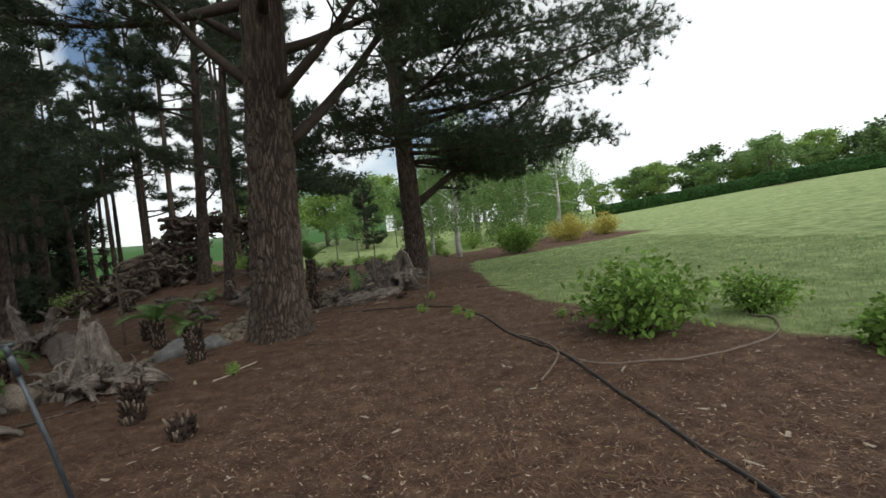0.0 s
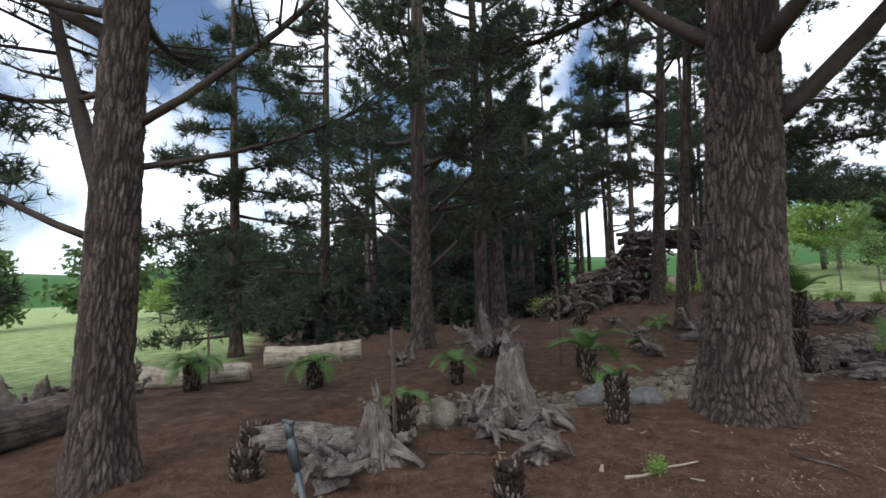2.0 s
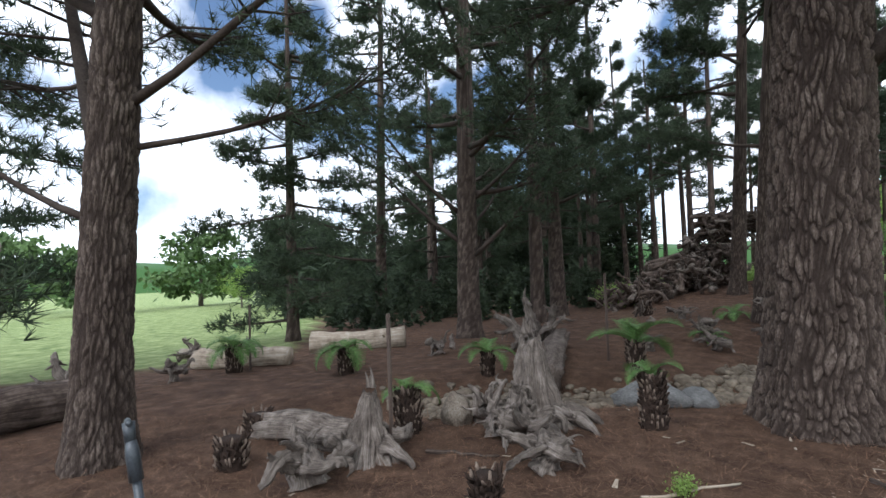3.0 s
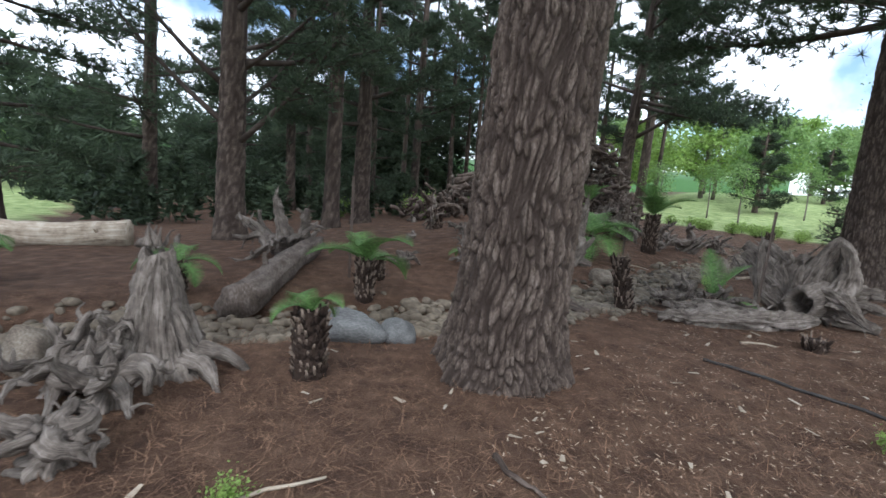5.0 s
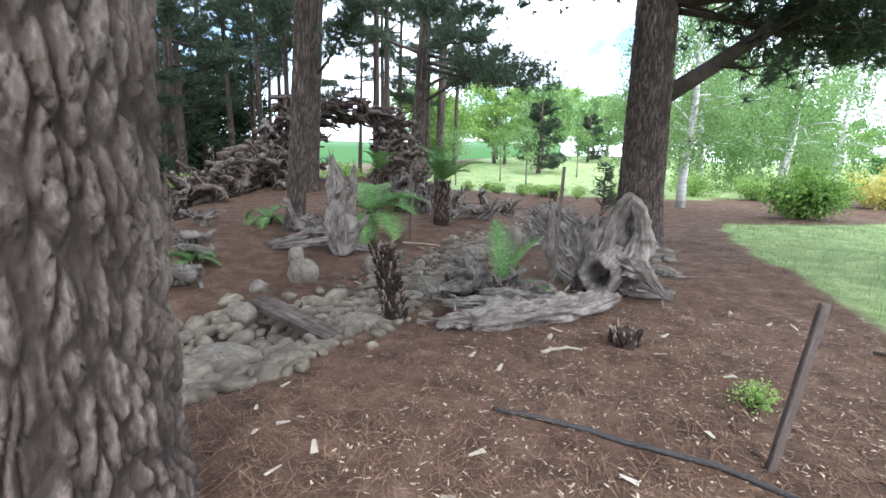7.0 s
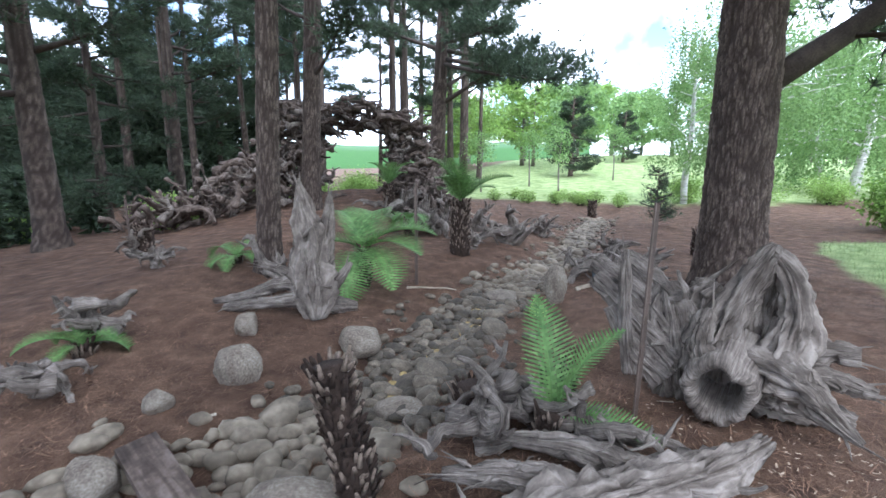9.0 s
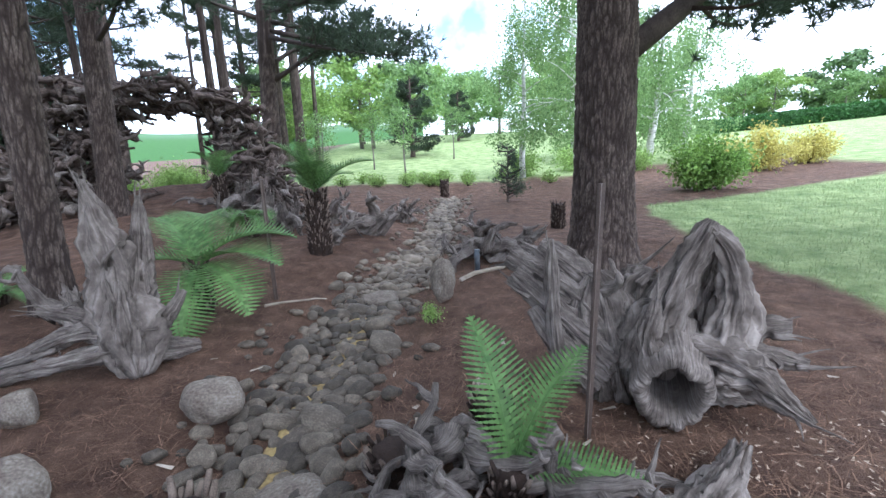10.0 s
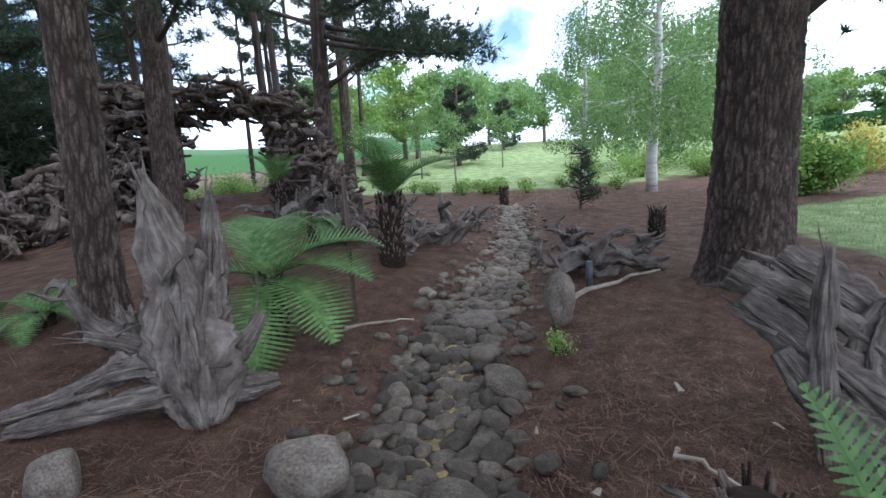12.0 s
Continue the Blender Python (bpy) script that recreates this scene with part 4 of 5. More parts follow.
spread = [(park, -2.5, 62, 1.0), (park, -14, 66, 1.2), (lime, -4.5, 72, 1.2), (park, 2.0, 68, 1.2), (lime, 6.5, 60, 1.1), (lime, -9.5, 80, 1.4), (park, -20, 62, 1.1), (lime, -24, 75, 1.3), (lime, -15.5, 49, 1.1), (park, -19, 53, 1.3), (lime, -12.5, 58, 1.3), (park, 13, 66, 1.2), (park, -1.0, 88, 1.5), (lime, 10, 82, 1.4),
          (park, 18, 80, 1.2), (dusk, -60, 18, 1.1), (dusk, -66, 6, 1.2), (dusk, -58, -4, 0.9), (dusk, -72, -14, 1.2), (lime, -52, 9, 0.6)]
r3 = np.random.default_rng(21)
for k in range(46):
    spread.append(((park, dusk, lime, park, lime)[k % 5], 18 + 1.75 * k + r3.normal(0, 1.0), 92 - 0.9 * k + r3.normal(0, 5), r3.uniform(0.7, 1.15)))
for src, x, y, s in spread:
    copy_thing(src, pose(x, y, height(x, y) - 0.1, 0, 0, 41 * x) @ Matrix.Diagonal((s, s, s * 0.9, 1)))
spruce = pine("conifer", -6.0, 45.0, 0.16, 5.6, 46, "dense dark conifer on the far lawn", (0, 0), [], first=0.3, count=60, reach=1.9, sides=12, rings=16, depth=0, subs=8, per=6, needles=9, size=0.26, width=0.03, group="lawn conifers", down=8)
s = 0.85
copy_thing(spruce, pose(-2.8, 58, height(-2.8, 58)) @ Matrix.Diagonal((s, s, s, 1)))
sapling = broadleaf("sapling", -5.2, 34.0, 3.2, 0.9, 47, "staked young tree on the lawn", GREYBARK, BIRCHLEAF, 0.035, 1.5, 10, 1200, 0.12, 0.0, group="saplings")
for x, y in ((-7.6, 38.0), (-9.6, 35.0), (-3.0, 42.0)):
    copy_thing(sapling, pose(x, y, height(x, y), 0, 0, 80 * x))


def hedge_row(p0, p1, w, h, seed):
    rng = np.random.default_rng(seed)
    ob = thing("hedge", (p0[0] + p1[0]) / 2, (p0[1] + p1[1]) / 2, "clipped dark green hedge along the lawn", "hedge", "hedges")
    ln = math.hypot(p1[0] - p0[0], p1[1] - p0[1])
    n = int(ln * 420)
    t = rng.uniform(0, 1, n)
    face = rng.uniform(0, 2 * h + w, n)
    off = np.where(face < h, -w / 2, np.where(face > h + w, w / 2, face - h - w / 2)) + rng.normal(0, 0.05, n)
    up = np.where(face < h, face, np.where(face > h + w, face - h - w, h)) + rng.normal(0, 0.05, n)
    nx, ny = -(p1[1] - p0[1]) / ln, (p1[0] - p0[0]) / ln
    x, y = p0[0] + (p1[0] - p0[0]) * t + nx * off, p0[1] + (p1[1] - p0[1]) * t + ny * off
    o = ob.matrix_world.translation
    z = np.array([height(a, b) for a, b in zip(x, y)]) + up
    part("foliage", tri_mesh("foliage", leaves(np.stack([x - o.x, y - o.y, z - o.z], 1), rng, 0.3, 0), HEDGE), HEDGE, ob)
    b = Builder()
    steps = 14
    b.tube([(p0[0] + (p1[0] - p0[0]) * k / steps - o.x, p0[1] + (p1[1] - p0[1]) * k / steps - o.y, height(p0[0] + (p1[0] - p0[0]) * k / steps, p0[1] + (p1[1] - p0[1]) * k / steps) - o.z + h * 0.42) for k in range(steps + 1)], [h * 0.5] * (steps + 1), 8, 0.1, 1.0)
    part("hedge_core", b.mesh("hedge_core", HEDGE), HEDGE, ob)


hedge_row((24, 66), (44, 60), 1.6, 1.4, 3)
hedge_row((43.6, 60.4), (76, 45), 1.6, 1.6, 4)

b = Builder()
for k in range(60):
    a = radians(95 + 110 * k / 59)
    h = 26 + 9 * noise.noise((k * 0.12, 3, 0)) + 4 * noise.noise((k * 0.5, 1, 0))
    for r, z in ((560, -25), (600, h * 0.6), (680, h)):
        b.v.append((math.cos(a) * r, math.sin(a) * r, z))
for k in range(59):
    for j in range(2):
        i = k * 3 + j
        b.face((i, i + 3, i + 4, i + 1), ((0, 0), (1, 0), (1, 1), (0, 1)))
tagged(new("backdrop", b.mesh("backdrop", HEDGE)), "hazy wooded hills on the horizon", "hills", kind="structure")

# ---- shrubs ----
shrub("shrub", 2.5, 5.8, 1.6, 0.95, 51, "leafy green bush in a mulch basin ringed by hose", BUSHLEAF, 2000, 0.12, 20, "path bushes")
shrub("shrub", 4.15, 6.1, 0.9, 0.7, 52, "open light green bush at the lawn's edge", BUSHLEAF, 1000, 0.085, 8, "path bushes")
shrub("shrub", 4.05, 4.25, 0.8, 0.5, 53, "small light green bush on mulch", BUSHLEAF, 700, 0.085, 7, "path bushes")
shrub("shrub", 4.5, 24.0, 2.2, 1.5, 54, "dense green bush by the path", BUSHLEAF, 7000, 0.12, 22, "bed shrubs")
shrub("shrub", 8.6, 28.6, 2.6, 1.5, 55, "golden yellow shrub in the bed", YELLOWLEAF, 6000, 0.11, 22, "bed shrubs")
shrub("shrub", 11.2, 29.6, 2.2, 1.3, 56, "golden yellow shrub in the bed", YELLOWLEAF, 5000, 0.11, 20, "bed shrubs")
for k, (x, y, w, h) in enumerate(((0.3, 31.0, 2.2, 1.1), (3.0, 32.5, 2.6, 1.2), (5.2, 31.5, 1.8, 1.0), (-13.6, 28.6, 2.0, 1.2), (-12.8, 27.5, 2.0, 1.0), (-11.0, 29.0, 1.8, 0.9), (-13.4, 18.6, 1.5, 0.8), (-15.0, 20.0, 1.6, 0.9), (-14.5, 24.0, 1.8, 1.1), (-16.0, 21.5, 1.6, 0.9), (-13.2, 25.0, 1.4, 0.8), (-18.5, 18.0, 1.6, 0.9), (-10.2, 26.5, 1.4, 0.9), (-14.6, 30.6, 2.2, 1.6), (-13.0, 31.6, 2.6, 1.8), (-16.4, 33.0, 2.6, 1.9))):
    shrub("shrub", x, y, w, h, 60 + k, "lime green shrub behind the beds", LIMELEAF, 3000, 0.1, 14, "lime shrubs")
conifer_small = pine("small_conifer", -1.1, 23.0, 0.03, 1.5, 75, "blue-grey young conifer beside the creek bed", (0, 0), [], first=0.1, count=34, reach=0.55, sides=8, rings=8, depth=0, subs=6, per=4, needles=8, size=0.09, width=0.008, group="young conifers", down=4)
rng = np.random.default_rng(8)
tuft_plant = shrub("bed_plant", -4.6, 28.6, 0.6, 0.5, 76, "small bright green plant along the bed's edge", LIMELEAF, 500, 0.07, 7, "bed plants", "plant")
for k in range(16):
    x, y = rng.uniform(-7, 1.0), rng.uniform(27.6, 30.2)
    copy_thing(tuft_plant, pose(x, y, height(x, y), 0, 0, rng.uniform(0, 360)))
for x, y in ((-0.32, 9.3), (0.35, 8.6), (-0.15, 10.7), (-2.7, 6.0), (1.9, 7.2), (-2.6, 14.7), (0.5, 8.0)):
    s = rng.uniform(0.3, 0.45)
    copy_thing(tuft_plant, pose(x, y, height(x, y), 0, 0, rng.uniform(0, 360)) @ Matrix.Diagonal((s, s, s, 1)))

# ---- driftwood stumps by the creek ----
ring = sculpted("root_stump", -1.05, 13.05, -17, [
    ("arch_leg", [(-0.1, 0.0, 0.25, 0.17), (-0.04, 0.02, 0.55, 0.13), (0.06, 0.06, 0.85, 0.095), (0.17, 0.08, 1.1, 0.07), (0.2, 0.08, 1.17, 0.03)], 0.7, 0),
    ("arch_leg", [(0.17, 0.08, 1.13, 0.05), (0.29, 0.1, 0.98, 0.08), (0.35, 0.1, 0.75, 0.1), (0.32, 0.06, 0.5, 0.13), (0.22, 0.02, 0.28, 0.15)], 0.7, 0),
    ("back_plate", [(0.18, 0.24, 0.1, 0.26), (0.2, 0.22, 0.5, 0.2), (0.2, 0.18, 0.9, 0.08)], 0.3, 2),
    ("snout", [(0.08, 0.02, 0.38, 0.13), (0.27, -0.04, 0.38, 0.14), (0.42, -0.1, 0.33, 0.11), (0.6, -0.12, 0.2, 0.05), (0.72, -0.14, 0.12, 0.02)], 0.85, 2),
    ("spike", [(-0.08, -0.16, 0.38, 0.08), (-0.12, -0.18, 0.52, 0.065), (-0.1, -0.17, 0.68, 0.045), (-0.09, -0.16, 0.76, 0.02)], 0.8, 2),
    ("slab", [(0.3, 0.2, 0.42, 0.1), (0.5, 0.22, 0.5, 0.09), (0.68, 0.22, 0.52, 0.05)], 0.4, 3),
    ("slab", [(0.3, 0.16, 0.3, 0.1), (0.55, 0.2, 0.33, 0.08), (0.78, 0.2, 0.3, 0.04)], 0.4, 3),
    ("shell", [(-0.25, 0.06, 0.0, 0.2), (-0.3, 0.1, 0.35, 0.22), (-0.38, 0.12, 0.7, 0.16), (-0.42, 0.12, 0.82, 0.06)], 0.4, 2),
    ("shell", [(-0.12, 0.1, 0.05, 0.2), (-0.14, 0.12, 0.45, 0.18), (-0.16, 0.12, 0.75, 0.12), (-0.1, 0.1, 0.86, 0.05)], 0.45, 2),
    ("fan_plank", [(-0.25, 0.05, 0.35, 0.13), (-0.55, 0.12, 0.65, 0.1), (-0.98, 0.18, 0.9, 0.07)], 0.35, 3),
    ("fan_plank", [(-0.25, 0.12, 0.45, 0.12), (-0.5, 0.2, 0.75, 0.1), (-0.8, 0.26, 0.94, 0.06)], 0.35, 3),
    ("fan_plank", [(-0.3, 0.02, 0.25, 0.12), (-0.6, 0.06, 0.5, 0.1), (-0.95, 0.1, 0.78, 0.05)], 0.35, 3),
    ("fan_plank", [(-0.35, 0.0, 0.12, 0.12), (-0.58, 0.02, 0.3, 0.1), (-0.8, 0.04, 0.58, 0.05)], 0.35, 2),
    ("splinter", [(-0.6, 0.0, 0.1, 0.05), (-0.66, 0.0, 0.5, 0.045), (-0.68, 0.0, 0.85, 0.035), (-0.68, 0.0, 1.05, 0.012)], 0.6, 1),
    ("root", [(0.1, 0.1, 0.2, 0.14), (0.35, 0.2, 0.12, 0.12), (0.7, 0.3, 0.04, 0.06)], 0.8, 0),
], 81, "upturned grey driftwood stump with a hollow ring")
b, sides = Builder(), 60
PROFILE = ((0.06, 0.02), (0.04, 0.09), (-0.06, 0.115), (-0.2, 0.12), (-0.3, 0.125), (-0.35, 0.14), (-0.375, 0.165), (-0.36, 0.195), (-0.32, 0.212), (-0.22, 0.215), (-0.1, 0.23), (0.1, 0.25), (0.3, 0.2), (0.4, 0.1))
for y, r in PROFILE:
    for k in range(sides):
        q = 6.2832 * k / sides
        c, sn = math.cos(q), math.sin(q)
        g = r * (1 + 0.2 * noise.noise((c * 1.4, sn * 1.4, y * 2 + 3)) + 0.09 * noise.noise((c * 4, sn * 4, y * 5)) + 0.05 * noise.noise((c * 11, sn * 11, y * 12)))
        b.v.append((c * g * 0.95, y + 0.025 * noise.noise((c * 3, sn * 3, 8.0)), 0.235 + sn * g * 1.08))
for j in range(len(PROFILE) - 1):
    for k in range(sides):
        p, q = j * sides + k, j * sides + (k + 1) % sides
        u0, u1 = 1.2 * k / sides, 1.2 * (k + 1) / sides
        b.face((p, p + sides, q + sides, q), ((u0, j * 0.07), (u0, j * 0.07 + 0.07), (u1, j * 0.07 + 0.07), (u1, j * 0.07)))
part("hollow_ring", b.mesh("hollow_ring", DRIFT), DRIFT, ring, "pale ring of wood around a dark hollow").matrix_basis = pose(0.02, 0.08, 0.07, 6, 0, 0)
sculpted("root_stump", -4.8, 13.6, 22, [
    ("slab", [(0.05, -0.12, -0.02, 0.08), (0.02, -0.08, 0.18, 0.2), (-0.01, 0.0, 0.5, 0.23), (0.0, 0.02, 0.8, 0.2), (-0.05, 0.03, 1.1, 0.12), (-0.1, 0.04, 1.36, 0.045), (-0.11, 0.04, 1.46, 0.015)], 0.42, 2),
    ("spire", [(0.1, 0.03, 0.55, 0.1), (0.17, 0.05, 0.9, 0.075), (0.2, 0.05, 1.15, 0.05), (0.22, 0.05, 1.32, 0.015)], 0.6, 2),
    ("spire", [(-0.02, -0.06, 0.1, 0.12), (0.0, -0.1, 0.4, 0.12), (0.02, -0.06, 0.72, 0.05)], 0.6, 1),
    ("root", [(-0.05, 0.0, 0.34, 0.1), (-0.35, 0.04, 0.33, 0.065), (-0.7, 0.1, 0.2, 0.055), (-1.15, 0.16, 0.1, 0.03)], 0.9, 2),
    ("root", [(-0.02, -0.06, 0.2, 0.1), (-0.4, -0.02, 0.16, 0.065), (-0.8, 0.0, 0.1, 0.055), (-1.0, 0.06, 0.06, 0.03)], 0.9, 2),
    ("root", [(-0.1, 0.1, 0.3, 0.09), (-0.35, 0.2, 0.42, 0.055), (-0.62, 0.26, 0.5, 0.03)], 0.8, 2),
    ("root", [(0.1, -0.02, 0.3, 0.09), (0.28, -0.02, 0.4, 0.06), (0.42, 0.0, 0.58, 0.02)], 0.7, 1),
    ("root", [(0.05, 0.05, 0.15, 0.12), (0.2, 0.15, 0.06, 0.1), (0.4, 0.3, 0.0, 0.05)], 0.9, 0),
    ("root", [(0.0, 0.1, 0.2, 0.12), (-0.1, 0.3, 0.08, 0.1), (-0.2, 0.5, 0.0, 0.05)], 0.9, 0),
], 82, "tall silver-grey driftwood stump with spreading roots")
root_stump("root_stump", -5.7, 14.2, [((0, 0, 0), (0, 0, 1), 0.5, 0.12)], [(180, 0.7, 0.09, 0.1), (60, 0.6, 0.08, 0.1)], 83, "small grey root piece beside a pine", knots=4)
# the pale slab of drift and the tangle on it
sculpted("drift_log", -1.5, 11.92, 44, [
    ("timber", [(-0.86, 0.02, 0.05, 0.1), (-0.5, 0.04, 0.07, 0.16), (-0.1, 0.0, 0.08, 0.13), (0.35, -0.04, 0.1, 0.12), (0.82, 0.0, 0.13, 0.05)], 0.95, 4),
    ("arm", [(-0.35, 0.08, 0.08, 0.1), (-0.62, 0.26, 0.15, 0.07), (-0.95, 0.42, 0.14, 0.03)], 0.8, 4),
    ("arm", [(0.0, 0.06, 0.1, 0.09), (-0.2, 0.28, 0.17, 0.07), (-0.5, 0.52, 0.16, 0.03)], 0.8, 4),
    ("arm", [(-0.6, 0.0, 0.06, 0.1), (-0.95, 0.1, 0.08, 0.08), (-1.15, 0.12, 0.04, 0.03)], 0.7, 4),
], 84, "long pale split driftwood log on the mulch", "driftwood logs")
for k, (x, y) in enumerate(((-2.45, 12.05), (-1.85, 12.25), (-2.3, 12.5))):
    root_stump("root_tangle", x, y, [((0, 0, 0), (0.7, 0.2, 0.3), 0.35, 0.08)], [(40 + 70 * j + 25 * k, 0.55, 0.065, 0.02) for j in range(5)], 85 + k, "tangle of weathered roots beside the creek", "root tangles", knots=2)
root_stump("root_tangle", -4.0, 18.9, [((0, 0, 0.0), (0.6, -0.2, 0.5), 0.8, 0.2)], [(60 * j, 0.9, 0.12, 0.25) for j in range(6)], 89, "bleached root mass on the far bank", "root tangles", knots=8)
root_stump("root_tangle", -1.95, 16.8, [((0, 0, 0.0), (0.8, 0.2, 0.45), 0.9, 0.18)], [(60 * j + 20, 0.8, 0.12, 0.2) for j in range(6)], 90, "dark root mass on the creek bank", "root tangles", knots=8)
for k, (x, y, sc) in enumerate(((-6.3, 19.6, 1.0), (-5.6, 18.9, 0.8), (-7.1, 20.4, 1.2), (-5.0, 19.8, 0.8), (-4.5, 17.9, 0.6), (-2.0, 18.4, 0.5), (-3.6, 20.6, 0.6))):
    root_stump("root_tangle", x, y, [((0, 0, 0), (0.3, -0.2, 1), 0.8 * sc, 0.2 * sc)], [(72 * j + 30 * k, 0.9 * sc, 0.13 * sc, 0.35) for j in range(5)], 91 + k, "weathered roots heaped along the creek bank", "root tangles", knots=6)

# ---- stumps and logs of the fenced bed ----
flared_stump(-4.6, 6.3, 0.62, 1.05, 101, "flared grey stump with layered bark and roots")
for k, (x, y) in enumerate(((-4.75, 6.0), (-4.1, 5.85), (-4.45, 5.7))):
    root_stump("root_tangle", x, y, [((0, 0, 0), (0.3 - 0.3 * k, 0.1, 0.8), 0.28, 0.11)], [(60 * j + 25 * k, 0.45, 0.065, 0.06) for j in range(6)], 130 + k, "tangle of dark knotted roots around a stump", "root tangles", knots=3)
root_stump("root_tangle", -3.55, 5.5, [((0, 0, 0), (0.2, 0.1, 0.8), 0.3, 0.12)], [(72 * j, 0.35, 0.07, 0.2) for j in range(5)], 102, "dark knotted root on the mulch", "root tangles", knots=3)
root_stump("root_stump", -8.2, 9.5, [((0, 0, 0.2), (-0.2, 0, 1), 1.0, 0.16), ((0.2, 0.1, 0.2), (0.5, 0.3, 1), 0.9, 0.12), ((-0.2, -0.2, 0.2), (-0.6, -0.3, 0.8), 0.9, 0.12)], [(45 * j, 0.9, 0.11, 0.5) for j in range(8)], 103, "pale spiky upturned root plate", knots=8)
log("log", (-5.7, 7.45), (-8.0, 9.9), 0.27, 104, "thick brown log with cracked bark", LOGBARK, 0.9, ridge=0.1)
log("log", (-6.1, 3.75), (-5.0, 4.4), 0.15, 105, "split weathered log on the mulch", DRIFT, 1.1, ridge=0.14)
flared_stump(-4.78, 4.5, 0.44, 0.68, 106, "upright grey root plate beside a rusty post")
root_stump("root_stump", -4.45, 3.85, [((0, 0, 0), (-0.2, 0.0, 0.8), 0.45, 0.15)], [(10, 0.5, 0.1, 0.0), (190, 0.5, 0.12, 0.0), (-80, 0.4, 0.1, 0.0)], 107, "low weathered stump near the path", knots=4)
log("log", (-12.6, 6.0), (-11.4, 8.0), 0.26, 108, "pale barkless log at the shaded edge", PALEWOOD, 0.95)
log("log", (-12.2, 3.4), (-10.9, 5.1), 0.2, 109, "pale barkless log at the meadow's edge", PALEWOOD, 0.95)
log("log", (-8.9, 2.2), (-7.6, 0.6), 0.28, 110, "mossy brown log beside a pine", DARKWOOD, 0.9)
log("log", (-15.2, 3.2), (-13.2, 4.0), 0.16, 111, "pale fallen branch at the meadow's edge", PALEWOOD, 0.7)
for k, (x, y, sc) in enumerate(((-9.7, 1.7, 1.1), (-13.0, 4.6, 0.8), (-10.4, 3.0, 0.5), (-14.2, 3.4, 0.8), (-6.2, 12.2, 0.6), (-5.6, 11.5, 0.5), (-10.0, 15.3, 0.6), (-8.0, 14.2, 0.5), (-9.3, 7.8, 0.5), (-6.4, 10.7, 0.5))):
    root_stump("root_tangle", x, y, [((0, 0, 0), (0.1, 0.1, 1), 0.7 * sc, 0.17 * sc)], [(72 * j + 30 * k, 0.7 * sc, 0.11 * sc, 0.2) for j in range(5)], 120 + k, "weathered stump lying in the bed", "root tangles", knots=4)


# ---- the rootwood arch and its heaps ----
rng = np.random.default_rng(77)
pieces = []
for k in range(12):
    b = Builder()
    pts = root_arm(b, (-0.5, 0, 0), (1, 0, rng.normal(0, 0.2)), 1.0, 0.13, rng, 0.45, 0.3, 9, 0.16)
    for j in range(3):
        root_arm(b, pts[rng.integers(1, 7)], rng.normal(0, 1, 3), rng.uniform(0.3, 0.6), 0.06, rng, 0.6, 0.15, 6, 0.12)
    pieces.append(b.mesh("rootwood", DARKWOOD if k % 6 else DRIFT))


def heap(name, label, spots, group="rootwood heaps", category="driftwood"):
    """Pieces of rootwood piled at spots of: x, y, z, size and, for those laid level, the most they tip."""
    x0, y0 = spots[0][0], spots[0][1]
    ob = thing(name, x0, y0, label, category, group)
    z0 = ob.matrix_world.translation.z
    for x, y, z, s, *flat in spots:
        p = part("rootwood", pieces[rng.integers(0, 12)], None, ob)
        tip, turn = (flat[0], rng.normal(26, 35)) if flat else (50, rng.uniform(0, 360))
        p.matrix_basis = pose(x - x0, y - y0, z - z0, rng.uniform(-60, 60), rng.uniform(-tip, tip), turn) @ Matrix.Diagonal((s, s, s, 1))


AX = Vector((0.9, 0.44, 0)).normalized()          # along the arch
MID = Vector((-9.65, 22.15, 0))
spots = []
across = Vector((-AX.y, AX.x, 0))
for side, n in ((-1, 150), (1, 150)):
    for k in range(n):
        z = 2.3 * k / n
        u = side * (1.0 + rng.uniform(0, 1.0 + (1.1 * (1 - z / 2.3) if side > 0 else 0.7)))
        p = MID + AX * u + across * rng.normal(0, 0.3)
        spots.append((p.x, p.y, height(p.x, p.y) + z * 0.92 + 0.1, rng.uniform(0.55, 0.85)))
for k in range(170):
    u = rng.uniform(-2.1, 1.9)
    p = MID + AX * u + across * rng.normal(0, 0.28)
    spots.append((p.x, p.y, height(MID.x, MID.y) + 1.92 + rng.uniform(0, 0.8) * (1 - 0.16 * max(0.0, u)), rng.uniform(0.5, 0.9), 14))
heap("rootwood_arch", "tall arch of stacked dark rootwood over the path", spots, category="arch")
spots = []
for k in range(140):
    t = rng.uniform(0, 1)
    x, y = -8.0 + 1.7 * t + rng.normal(0, 0.35), 22.6 - 2.2 * t + rng.normal(0, 0.4)
    spots.append((x, y, height(x, y) + 0.1 + (1.7 - 1.5 * t) * rng.uniform(0, 1), rng.uniform(0.5, 0.8)))
heap("rootwood_heap", "slope of grey rootwood beside the arch", spots)
spots = []
for k in range(170):
    t = rng.uniform(0, 1)
    x, y = -11.2 - 1.8 * t + rng.normal(0, 0.6), 20.9 - 3.0 * t + rng.normal(0, 0.7)
    spots.append((x, y, height(x, y) + 0.1 + (1.6 - 1.0 * t) * rng.uniform(0, 1), rng.uniform(0.55, 0.95)))
heap("rootwood_heap", "long heap of dark roots and stumps", spots)
